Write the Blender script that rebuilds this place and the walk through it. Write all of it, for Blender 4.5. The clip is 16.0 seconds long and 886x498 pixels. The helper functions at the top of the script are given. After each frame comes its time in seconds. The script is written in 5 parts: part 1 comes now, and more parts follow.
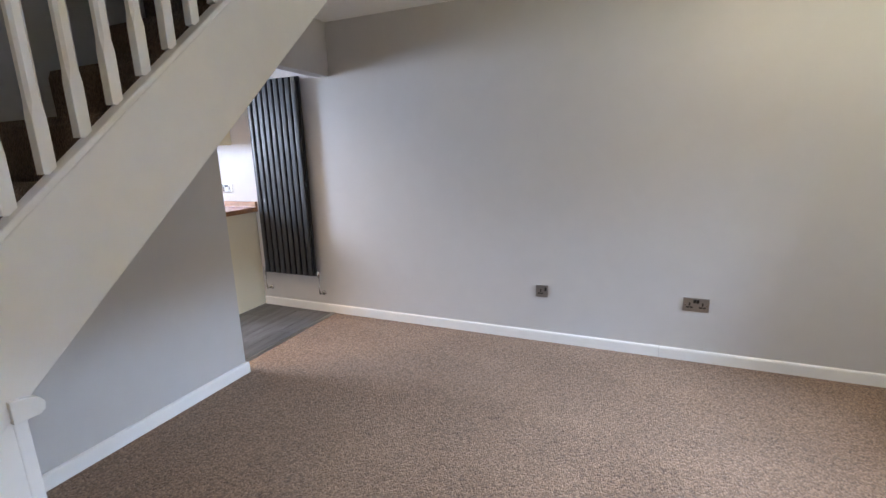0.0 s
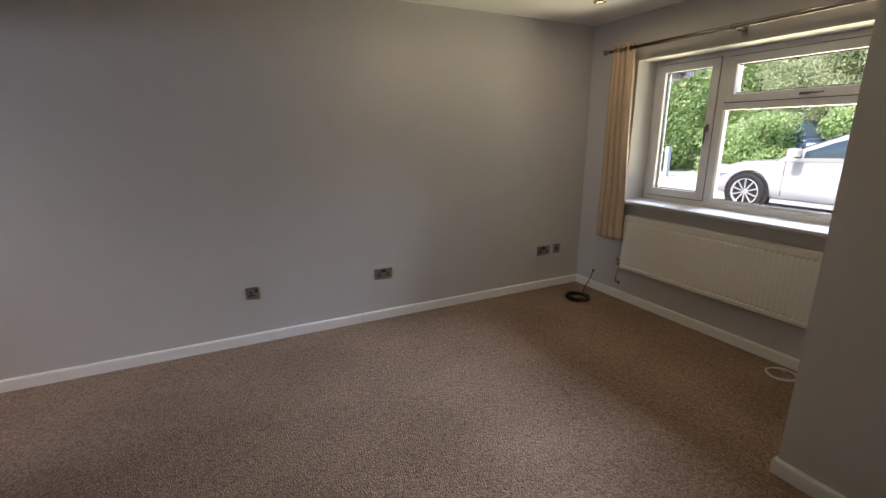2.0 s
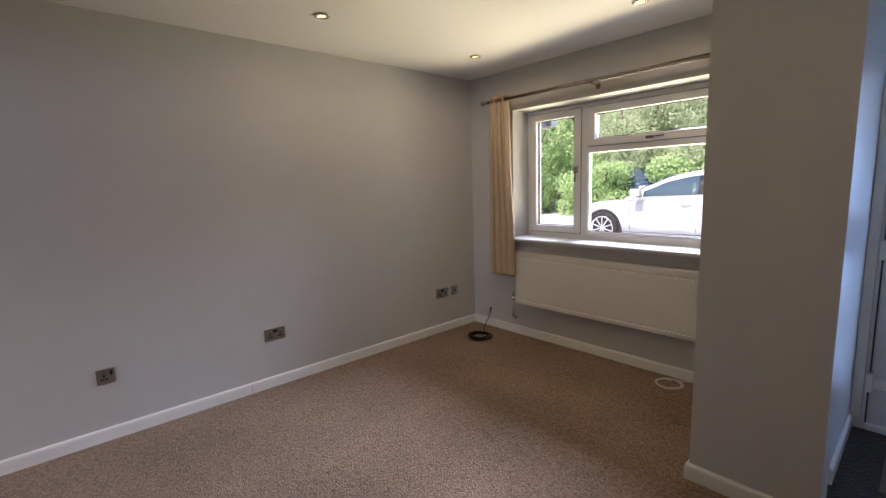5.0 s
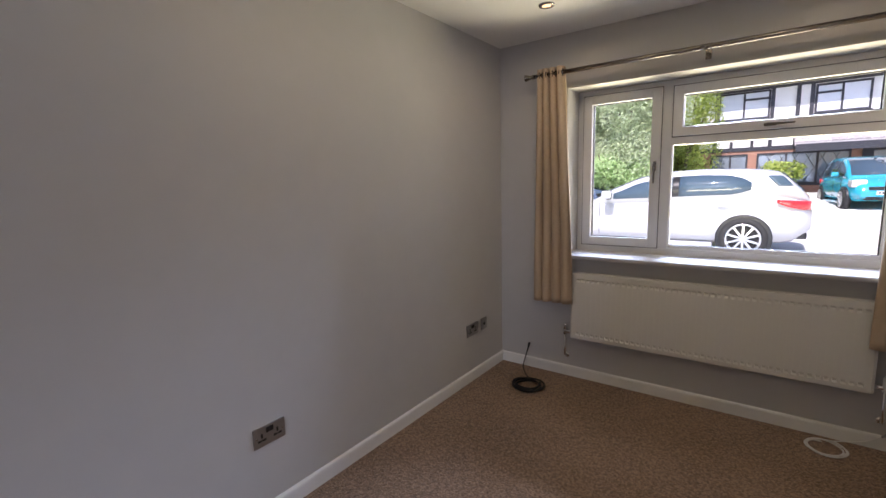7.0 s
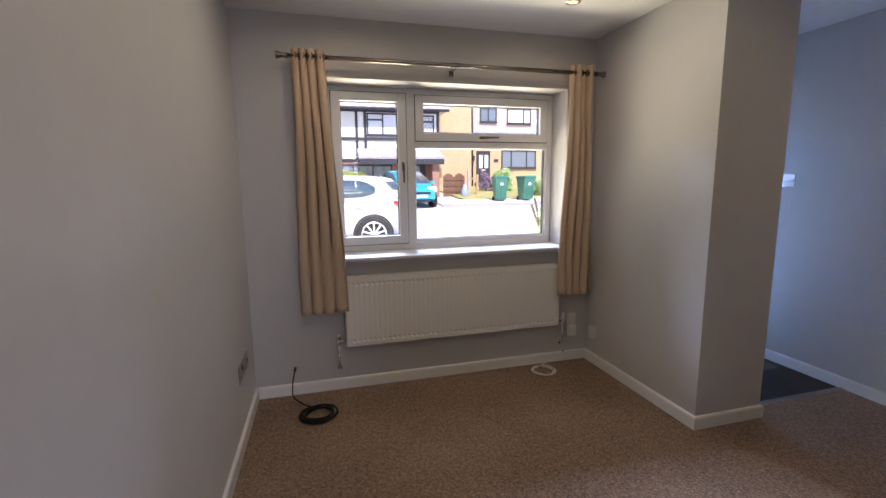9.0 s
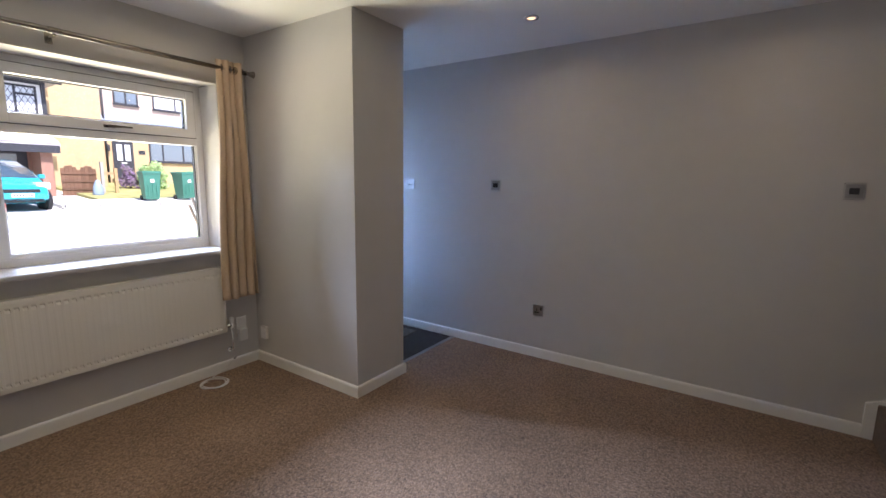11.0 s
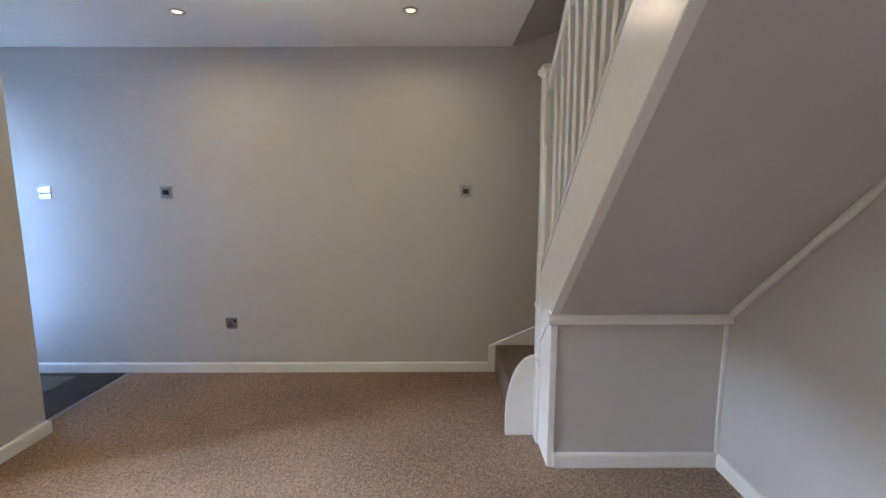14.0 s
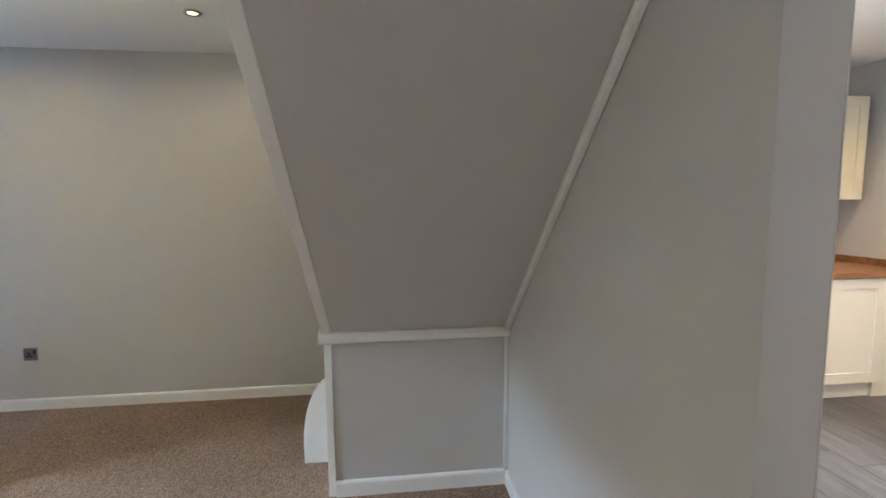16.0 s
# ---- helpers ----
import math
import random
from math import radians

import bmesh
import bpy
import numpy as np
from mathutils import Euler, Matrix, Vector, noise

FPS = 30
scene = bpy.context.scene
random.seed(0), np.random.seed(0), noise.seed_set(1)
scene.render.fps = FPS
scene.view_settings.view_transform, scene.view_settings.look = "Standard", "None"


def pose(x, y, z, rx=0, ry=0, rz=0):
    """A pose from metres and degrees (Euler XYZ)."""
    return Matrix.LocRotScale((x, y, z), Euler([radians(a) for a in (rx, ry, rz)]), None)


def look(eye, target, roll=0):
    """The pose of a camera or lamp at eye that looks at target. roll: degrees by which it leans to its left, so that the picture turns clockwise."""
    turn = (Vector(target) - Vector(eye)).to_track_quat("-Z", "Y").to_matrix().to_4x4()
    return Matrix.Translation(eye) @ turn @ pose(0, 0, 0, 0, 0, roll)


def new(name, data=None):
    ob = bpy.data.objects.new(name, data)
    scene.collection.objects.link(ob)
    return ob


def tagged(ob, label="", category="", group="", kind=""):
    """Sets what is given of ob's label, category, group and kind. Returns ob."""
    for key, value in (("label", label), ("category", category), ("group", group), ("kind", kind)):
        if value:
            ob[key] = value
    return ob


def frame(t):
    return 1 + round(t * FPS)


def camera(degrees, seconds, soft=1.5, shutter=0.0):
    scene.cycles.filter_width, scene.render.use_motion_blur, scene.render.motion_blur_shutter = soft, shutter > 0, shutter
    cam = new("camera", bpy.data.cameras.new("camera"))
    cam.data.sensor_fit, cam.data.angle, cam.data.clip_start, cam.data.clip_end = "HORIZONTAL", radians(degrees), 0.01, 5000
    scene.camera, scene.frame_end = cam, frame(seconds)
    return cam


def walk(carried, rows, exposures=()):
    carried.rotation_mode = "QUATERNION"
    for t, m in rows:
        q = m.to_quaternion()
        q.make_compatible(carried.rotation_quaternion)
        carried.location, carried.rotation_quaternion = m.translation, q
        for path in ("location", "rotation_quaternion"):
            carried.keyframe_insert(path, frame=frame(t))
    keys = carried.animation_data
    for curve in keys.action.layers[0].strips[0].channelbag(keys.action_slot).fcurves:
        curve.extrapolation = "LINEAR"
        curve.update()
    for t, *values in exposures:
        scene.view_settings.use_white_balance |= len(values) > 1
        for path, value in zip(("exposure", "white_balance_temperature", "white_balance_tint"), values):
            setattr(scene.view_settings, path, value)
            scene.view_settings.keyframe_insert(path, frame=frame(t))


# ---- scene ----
cam = camera(90.2, 16.0)
PATH = [
    (0, (0.173, 0.354, 1.358), (-0.591, 2.153, 0.93), -1.6),
    (0.5, (-0.075, 0.337, 1.409), (-0.349, 2.262, 0.941), -1.7),
    (1, (-0.282, 0.325, 1.455), (-0.075, 2.249, 0.953), -0.8),
    (1.5, (-0.421, 0.258, 1.454), (0.157, 2.104, 0.944), -0.6),
    (2, (-0.459, 0.19, 1.449), (0.402, 1.924, 0.942), -0.3),
    (2.5, (-0.496, 0.146, 1.412), (0.596, 1.751, 0.932), -0.4),
    (3, (-0.523, 0.132, 1.354), (0.685, 1.668, 0.932), -1.6),
    (5.5, (-0.48, 0.535, 1.391), (0.841, 2.011, 1.108), -1.8),
    (6, (-0.453, 0.875, 1.399), (0.876, 2.342, 1.115), -1.7),
    (6.5, (-0.418, 1.285, 1.397), (1.01, 2.655, 1.107), -1.8),
    (7, (-0.342, 1.748, 1.399), (1.247, 2.927, 1.106), -1.6),
    (7.5, (-0.308, 2.201, 1.393), (1.451, 3.103, 1.092), -1.3),
    (8, (-0.252, 2.503, 1.391), (1.648, 3.044, 1.08), -1.3),
    (8.5, (-0.247, 2.751, 1.392), (1.728, 2.793, 1.075), -1.0),
    (9, (-0.258, 2.93, 1.368), (1.649, 2.409, 1.067), -0.6),
    (9.5, (-0.288, 2.955, 1.385), (1.44, 1.998, 1.073), -0.2),
    (10, (-0.314, 2.937, 1.398), (1.201, 1.671, 1.076), 0.3),
    (12.5, (-0.486, 2.886, 1.352), (0.097, 0.991, 1.082), 0.3),
    (13, (-0.538, 2.881, 1.365), (-0.141, 0.94, 1.093), 0.1),
    (13.5, (-0.599, 2.887, 1.363), (-0.394, 0.916, 1.096), -0.0),
    (14, (-0.678, 2.895, 1.369), (-0.683, 0.913, 1.103), -0.1),
    (14.5, (-0.861, 2.889, 1.38), (-0.974, 0.91, 1.114), -0.2),
    (15, (-1.05, 2.861, 1.368), (-1.206, 0.883, 1.118), -0.4),
    (15.5, (-1.285, 2.827, 1.384), (-1.482, 0.851, 1.141), -0.6),
    (16, (-1.512, 2.841, 1.351), (-1.739, 0.864, 1.15), -0.5),
]
# seconds, stops, kelvin, tint: the clip's camera opens up and shifts its white balance between views
EXPOSURES = [(0.0, 1.62, 6000, 17), (0.5, 1.63, 6150, 16), (1.0, 1.20, 6350, 16), (1.5, 0.68, 6550, 20), (2.0, 0.42, 6600, 20), (3.0, 0.62, 6600, 23), (5.5, 0.66, 6400, 25), (7.0, 0.54, 6150, 26),
             (9.0, 0.64, 6100, 28), (10.0, 0.80, 6000, 27), (12.5, 1.28, 6100, 20), (13.5, 1.66, 6150, 19), (14.5, 1.90, 6250, 15), (16.0, 1.90, 6100, 11)]
walk(cam, [(t, look(eye, target, roll)) for t, eye, target, roll in PATH], EXPOSURES)

# ---- light ----
world = bpy.data.worlds.new("sky")
scene.world = world
world.use_nodes = True
sky = world.node_tree.nodes.new("ShaderNodeTexSky")
sky.sky_type, sky.sun_disc = "NISHITA", False
sky.sun_elevation, sky.sun_rotation = radians(56), radians(-88)
world.node_tree.links.new(sky.outputs[0], world.node_tree.nodes["Background"].inputs[0])
world.node_tree.nodes["Background"].inputs[1].default_value = 0.15


def lamp(name, kind, m, energy, color, **kw):
    data = bpy.data.lights.new(name, kind)
    data.energy, data.color = energy, color
    for k, v in kw.items():
        if k == "size":
            data.size = v
        elif k == "size_y":
            data.shape, data.size_y = "RECTANGLE", v
        elif k == "angle":
            data.angle = v
        elif k == "disk":
            data.shape, data.size = "DISK", v
        elif k == "spread":
            data.spread = v
    ob = new(name, data)
    ob.matrix_world = m
    return ob


lamp("sun", "SUN", look((-8, 0.3, 12), (0, 0, 0)), 4.9, (1.0, 0.95, 0.86), angle=radians(0.5))
# daylight that comes in through the living-room window, from the sky above and from the sunlit road below
lamp("window_sky", "AREA", look((3.55, 2.06, 2.85), (1.2, 2.06, 0.2)), 14, (0.8, 0.9, 1.0), size=1.9, size_y=1.1)
lamp("window_far_sky", "AREA", look((7.5, 2.2, 3.95), (0.0, 2.1, 3.95)), 980, (0.66, 0.82, 1.0), size=2.6, size_y=1.9)
lamp("window_ground", "AREA", look((4.9, 2.06, 0.26), (4.83, 2.06, 1.26)), 275, (1.0, 0.93, 0.52), size=3.0, size_y=1.9)
# daylight at the glazed front door
lamp("door_sky", "AREA", look((3.2, 0.1, 1.0), (1.9, 0.0, 0.5)), 25, (0.38, 0.62, 1.0), size=0.7, size_y=1.1)
# daylight at the kitchen window
lamp("kitchen_sky", "AREA", look((-5.55, 1.6, 1.75), (-2.0, 2.7, 0.3)), 50, (0.74, 0.86, 1.0), spread=radians(120), size=1.3, size_y=1.1)
DOWNLIGHTS = [(2.09, 2.80), (0.79, 2.75), (2.08, 1.53), (0.783, 0.30), (-0.509, 0.316)]
KITCHEN_LIGHTS = [(-2.85, 1.85), (-4.1, 2.3), (-4.1, 0.85)]
CEIL = 2.35
for lx, ly in DOWNLIGHTS:
    lamp("downlight_beam", "AREA", look((lx, ly, CEIL - 0.0095), (lx, ly + 0.0001, 0)), 0.9, (1.0, 0.80, 0.50), disk=0.030, spread=radians(165))
for lx, ly in KITCHEN_LIGHTS:
    lamp("downlight_beam", "AREA", look((lx, ly, CEIL - 0.0095), (lx, ly + 0.0001, 0)), 5.0, (1.0, 0.72, 0.40), disk=0.030, spread=radians(140))

# ---- materials ----


def node_mat(name):
    m = bpy.data.materials.new(name)
    m.use_nodes = True
    nt = m.node_tree
    return m, nt, nt.nodes["Principled BSDF"]


def surf(name, base, rough=0.5, metal=0.0, var=0.08, fine=60.0, broad=1.3, bump=0.15, bump_scale=250.0, bump_dist=0.001, coat=0.0, spec=0.5, random_var=0.0, tint=None):
    """A painted or plain surface: broad and fine variation of colour, uneven gloss and fine relief, in metres."""
    m, nt, bsdf = node_mat(name)
    N, L = nt.nodes, nt.links
    co = N.new("ShaderNodeTexCoord")

    def noise_node(scale, detail):
        n = N.new("ShaderNodeTexNoise")
        n.inputs["Scale"].default_value, n.inputs["Detail"].default_value = scale, detail
        L.new(co.outputs["Object"], n.inputs["Vector"])
        return n

    a, b, c = noise_node(fine, 4), noise_node(broad, 3), noise_node(bump_scale, 3)
    add = N.new("ShaderNodeMath")
    add.operation = "ADD"
    L.new(a.outputs["Fac"], add.inputs[0]), L.new(b.outputs["Fac"], add.inputs[1])
    ramp = N.new("ShaderNodeMapRange")
    ramp.inputs["From Min"].default_value, ramp.inputs["From Max"].default_value = 0.6, 1.4
    ramp.inputs["To Min"].default_value, ramp.inputs["To Max"].default_value = 0.0, 1.0
    L.new(add.outputs[0], ramp.inputs["Value"])
    mix = N.new("ShaderNodeMix")
    mix.data_type = "RGBA"
    lo = [max(0.0, v * (1 - var)) for v in base]
    hi = [min(1.0, v * (1 + var)) for v in (tint or base)]
    mix.inputs["A"].default_value, mix.inputs["B"].default_value = (*lo, 1), (*hi, 1)
    L.new(ramp.outputs[0], mix.inputs["Factor"])
    out = mix.outputs["Result"]
    if random_var:
        info = N.new("ShaderNodeObjectInfo")
        hsv = N.new("ShaderNodeHueSaturation")
        mr = N.new("ShaderNodeMapRange")
        mr.inputs["To Min"].default_value, mr.inputs["To Max"].default_value = 1 - random_var, 1 + random_var
        L.new(info.outputs["Random"], mr.inputs["Value"]), L.new(mr.outputs[0], hsv.inputs["Value"])
        L.new(out, hsv.inputs["Color"])
        out = hsv.outputs["Color"]
    L.new(out, bsdf.inputs["Base Color"])
    rr = N.new("ShaderNodeMapRange")
    rr.inputs["To Min"].default_value, rr.inputs["To Max"].default_value = max(0.02, rough - 0.06), min(1, rough + 0.06)
    L.new(b.outputs["Fac"], rr.inputs["Value"]), L.new(rr.outputs[0], bsdf.inputs["Roughness"])
    bsdf.inputs["Metallic"].default_value = metal
    bsdf.inputs["Coat Weight"].default_value = coat
    bsdf.inputs["Specular IOR Level"].default_value = spec
    if bump:
        bn = N.new("ShaderNodeBump")
        bn.inputs["Strength"].default_value, bn.inputs["Distance"].default_value = bump, bump_dist
        L.new(c.outputs["Fac"], bn.inputs["Height"]), L.new(bn.outputs[0], bsdf.inputs["Normal"])
    return m


def glass(name, tint=(1, 1, 1), rough=0.0):
    m, nt, bsdf = node_mat(name)
    N, L = nt.nodes, nt.links
    tr, gl, mx, fr = N.new("ShaderNodeBsdfTransparent"), N.new("ShaderNodeBsdfGlossy"), N.new("ShaderNodeMixShader"), N.new("ShaderNodeFresnel")
    tr.inputs[0].default_value = (*tint, 1)
    gl.inputs["Roughness"].default_value = rough
    fr.inputs["IOR"].default_value = 1.18
    L.new(fr.outputs[0], mx.inputs[0]), L.new(tr.outputs[0], mx.inputs[1]), L.new(gl.outputs[0], mx.inputs[2])
    L.new(mx.outputs[0], N["Material Output"].inputs[0])
    return m


def frosted(name, tint):
    """Obscure glass: scatters what comes through, with a soft gloss."""
    m, nt, bsdf = node_mat(name)
    N, L = nt.nodes, nt.links
    tr, gl, mx, fr = N.new("ShaderNodeBsdfTranslucent"), N.new("ShaderNodeBsdfGlossy"), N.new("ShaderNodeMixShader"), N.new("ShaderNodeFresnel")
    tr.inputs[0].default_value = (*tint, 1)
    gl.inputs["Roughness"].default_value = 0.2
    L.new(fr.outputs[0], mx.inputs[0]), L.new(tr.outputs[0], mx.inputs[1]), L.new(gl.outputs[0], mx.inputs[2])
    L.new(mx.outputs[0], N["Material Output"].inputs[0])
    return m


def glow(name, color, strength):
    m, nt, bsdf = node_mat(name)
    bsdf.inputs["Emission Color"].default_value = (*color, 1)
    bsdf.inputs["Emission Strength"].default_value = strength
    bsdf.inputs["Base Color"].default_value = (*color, 1)
    return m


def carpet_mat(name, dark, light, size=0.0075, relief=0.004, rib=0.0):
    """Loop-pile carpet: rows of loops in two tones of yarn, ribbed along y where rib is set, with trodden patches."""
    m, nt, bsdf = node_mat(name)
    N, L = nt.nodes, nt.links

    def math_node(op, x, y=0.0, z=0.0):
        n = N.new("ShaderNodeMath")
        n.operation = op
        for i, v in enumerate((x, y, z)):
            if isinstance(v, float):
                n.inputs[i].default_value = v
            else:
                L.new(v, n.inputs[i])
        return n.outputs[0]

    co = N.new("ShaderNodeTexCoord")
    mp = N.new("ShaderNodeMapping")
    mp.inputs["Scale"].default_value = (1 / size, 1 / (size * 1.35), 1 / size)
    L.new(co.outputs["Object"], mp.inputs["Vector"])
    vo = N.new("ShaderNodeTexVoronoi")
    vo.inputs["Scale"].default_value, vo.inputs["Randomness"].default_value = 1.0, 1.0
    L.new(mp.outputs[0], vo.inputs["Vector"])
    yarn, fleck, patch = N.new("ShaderNodeTexNoise"), N.new("ShaderNodeTexNoise"), N.new("ShaderNodeTexNoise")
    for n, scale, detail in ((yarn, 210.0, 4), (fleck, 62.0, 5), (patch, 1.9, 3)):
        n.inputs["Scale"].default_value, n.inputs["Detail"].default_value = scale, detail
        L.new(co.outputs["Object"], n.inputs["Vector"])
    sep = N.new("ShaderNodeSeparateColor")
    L.new(vo.outputs["Color"], sep.inputs[0])
    tone = math_node("MULTIPLY_ADD", sep.outputs[0], 0.50, math_node("MULTIPLY", yarn.outputs["Fac"], 0.6))
    tone = math_node("MULTIPLY_ADD", fleck.outputs["Fac"], 0.62, tone)
    tone = math_node("MULTIPLY_ADD", patch.outputs["Fac"], 0.40, tone)
    r = N.new("ShaderNodeMapRange")
    r.inputs["From Min"].default_value, r.inputs["From Max"].default_value = 0.66, 1.46
    L.new(tone, r.inputs["Value"])
    mix = N.new("ShaderNodeMix")
    mix.data_type = "RGBA"
    mix.inputs["A"].default_value, mix.inputs["B"].default_value = (*dark, 1), (*light, 1)
    L.new(r.outputs[0], mix.inputs["Factor"]), L.new(mix.outputs["Result"], bsdf.inputs["Base Color"])
    height = math_node("SUBTRACT", 1.0, vo.outputs["Distance"])
    if rib:
        xyz = N.new("ShaderNodeSeparateXYZ")
        L.new(co.outputs["Object"], xyz.inputs[0])
        sway = N.new("ShaderNodeTexNoise")
        sway.inputs["Scale"].default_value, sway.inputs["Detail"].default_value = 26.0, 3
        L.new(co.outputs["Object"], sway.inputs["Vector"])
        turn = math_node("MULTIPLY_ADD", xyz.outputs[0], 2 * math.pi / rib, math_node("MULTIPLY", sway.outputs["Fac"], 30.0))
        height = math_node("MULTIPLY_ADD", math_node("SINE", turn), 0.17, height)
    bn = N.new("ShaderNodeBump")
    bn.inputs["Strength"].default_value, bn.inputs["Distance"].default_value = 1.0, relief
    L.new(height, bn.inputs["Height"]), L.new(bn.outputs[0], bsdf.inputs["Normal"])
    bsdf.inputs["Roughness"].default_value = 1.0
    bsdf.inputs["Specular IOR Level"].default_value = 0.1
    bsdf.inputs["Sheen Weight"].default_value = 0.15
    return m


def wood_mat(name, dark, light, along="Y", rough=0.4, ring=9.0, random_var=0.12, blocks=0.0):
    """Grained wood, the grain running along one axis, each board in its own shade."""
    m, nt, bsdf = node_mat(name)
    N, L = nt.nodes, nt.links
    co, info = N.new("ShaderNodeTexCoord"), N.new("ShaderNodeObjectInfo")
    mp = N.new("ShaderNodeMapping")
    mp.inputs["Scale"].default_value = (ring, 1.0, ring) if along == "Y" else (1.0, ring, ring)
    sh = N.new("ShaderNodeVectorMath")
    sh.operation = "MULTIPLY_ADD"
    L.new(info.outputs["Random"], sh.inputs[0])
    sh.inputs[1].default_value = (37, 53, 11)
    L.new(co.outputs["Object"], sh.inputs[2]), L.new(sh.outputs[0], mp.inputs["Vector"])
    n = N.new("ShaderNodeTexNoise")
    n.inputs["Scale"].default_value, n.inputs["Detail"].default_value, n.inputs["Distortion"].default_value = 2.6, 8, 0.8
    L.new(mp.outputs[0], n.inputs["Vector"])
    n2 = N.new("ShaderNodeTexNoise")
    n2.inputs["Scale"].default_value = 14
    L.new(mp.outputs[0], n2.inputs["Vector"])
    ad = N.new("ShaderNodeMath")
    ad.operation = "MULTIPLY_ADD"
    ad.inputs[1].default_value = 0.35
    L.new(n2.outputs["Fac"], ad.inputs[0]), L.new(n.outputs["Fac"], ad.inputs[2])
    r = N.new("ShaderNodeMapRange")
    r.inputs["From Min"].default_value, r.inputs["From Max"].default_value = 0.45, 0.9
    L.new(ad.outputs[0], r.inputs["Value"])
    mix = N.new("ShaderNodeMix")
    mix.data_type = "RGBA"
    mix.inputs["A"].default_value, mix.inputs["B"].default_value = (*dark, 1), (*light, 1)
    L.new(r.outputs[0], mix.inputs["Factor"])
    hsv, mr = N.new("ShaderNodeHueSaturation"), N.new("ShaderNodeMapRange")
    mr.inputs["To Min"].default_value, mr.inputs["To Max"].default_value = 1 - random_var, 1 + random_var
    L.new(info.outputs["Random"], mr.inputs["Value"]), L.new(mr.outputs[0], hsv.inputs["Value"])
    L.new(mix.outputs["Result"], hsv.inputs["Color"]), L.new(hsv.outputs[0], bsdf.inputs["Base Color"])
    bsdf.inputs["Roughness"].default_value = rough
    bn = N.new("ShaderNodeBump")
    bn.inputs["Strength"].default_value, bn.inputs["Distance"].default_value = 0.25, 0.001
    L.new(ad.outputs[0], bn.inputs["Height"]), L.new(bn.outputs[0], bsdf.inputs["Normal"])
    return m


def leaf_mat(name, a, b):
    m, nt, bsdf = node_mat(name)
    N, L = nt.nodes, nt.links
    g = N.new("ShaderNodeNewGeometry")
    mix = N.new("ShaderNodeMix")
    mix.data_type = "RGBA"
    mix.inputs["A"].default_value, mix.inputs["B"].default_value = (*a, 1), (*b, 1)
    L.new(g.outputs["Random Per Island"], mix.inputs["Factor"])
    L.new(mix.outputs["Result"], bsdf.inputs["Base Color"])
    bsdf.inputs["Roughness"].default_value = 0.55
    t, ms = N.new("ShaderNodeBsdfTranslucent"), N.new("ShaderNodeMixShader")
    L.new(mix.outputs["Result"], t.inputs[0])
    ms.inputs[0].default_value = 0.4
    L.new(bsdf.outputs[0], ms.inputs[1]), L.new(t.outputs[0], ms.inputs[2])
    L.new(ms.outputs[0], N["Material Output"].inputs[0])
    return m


M_WALL = surf("wall_paint", (0.54, 0.525, 0.51), 0.40, var=0.03, fine=9, broad=0.9, bump=0.12, bump_scale=180, bump_dist=0.002, spec=0.4)
M_CEIL = surf("ceiling_paint", (0.82, 0.81, 0.78), 0.8, var=0.02, bump=0.1)
M_GLOSS = surf("white_gloss_paint", (0.80, 0.79, 0.765), 0.22, var=0.03, fine=14, bump=0.12, bump_scale=60, bump_dist=0.002)
# sill's white gloss, greyed in colour to offset the strong window lamps
M_SILL = surf("dimmed_sill_paint", (0.52, 0.515, 0.53), 0.65, var=0.03, fine=14, bump=0.1, bump_scale=60, bump_dist=0.002, spec=0.25)
M_UPVC = surf("white_upvc", (0.68, 0.68, 0.69), 0.25, var=0.015, bump=0.03)
M_SEAL = surf("black_rubber_seal", (0.02, 0.02, 0.02), 0.6, var=0.1)
M_GLASS = glass("window_glass")
M_FROST = frosted("frosted_glass", (0.72, 0.80, 0.88))
M_CARPET = carpet_mat("loop_carpet", (0.088, 0.056, 0.037), (0.425, 0.285, 0.192), 0.0062, 0.004, 0.0105)
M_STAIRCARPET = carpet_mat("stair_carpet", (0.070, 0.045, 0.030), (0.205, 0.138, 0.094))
M_MAT = carpet_mat("barrier_matting", (0.012, 0.010, 0.009), (0.036, 0.030, 0.026), 0.01, 0.004)
M_DOORMAT = carpet_mat("doormat_pile", (0.07, 0.06, 0.05), (0.15, 0.13, 0.11), 0.008, 0.003)
M_RAD = surf("radiator_enamel", (0.76, 0.74, 0.69), 0.3, var=0.02, bump=0.03)
M_ANTHRACITE = surf("anthracite_enamel", (0.018, 0.02, 0.024), 0.32, var=0.1, bump=0.04)
M_CHROME = surf("chrome", (0.78, 0.78, 0.78), 0.16, 1.0, var=0.03, bump=0.0)
M_BRUSHED = surf("brushed_steel", (0.36, 0.35, 0.335), 0.36, 1.0, var=0.08, bump=0.05)
M_SATIN = surf("satin_chrome", (0.50, 0.49, 0.475), 0.28, 1.0, var=0.04, bump=0.03)
M_BRASSY = surf("satin_nickel", (0.30, 0.27, 0.24), 0.22, 1.0, var=0.05, bump=0.02)
M_BLACK = surf("black_plastic", (0.015, 0.015, 0.016), 0.4, var=0.1, bump=0.03)
M_CABLE = surf("black_cable_rubber", (0.010, 0.009, 0.009), 0.6, var=0.1, bump=0.03, spec=0.22)
M_WHITEPL = surf("white_plastic", (0.75, 0.74, 0.72), 0.35, var=0.02, bump=0.02)
M_CURTAIN = surf("cream_curtain_cloth", (0.52, 0.40, 0.285), 0.9, var=0.07, fine=30, broad=3, bump=0.35, bump_scale=700, bump_dist=0.0012, spec=0.15)
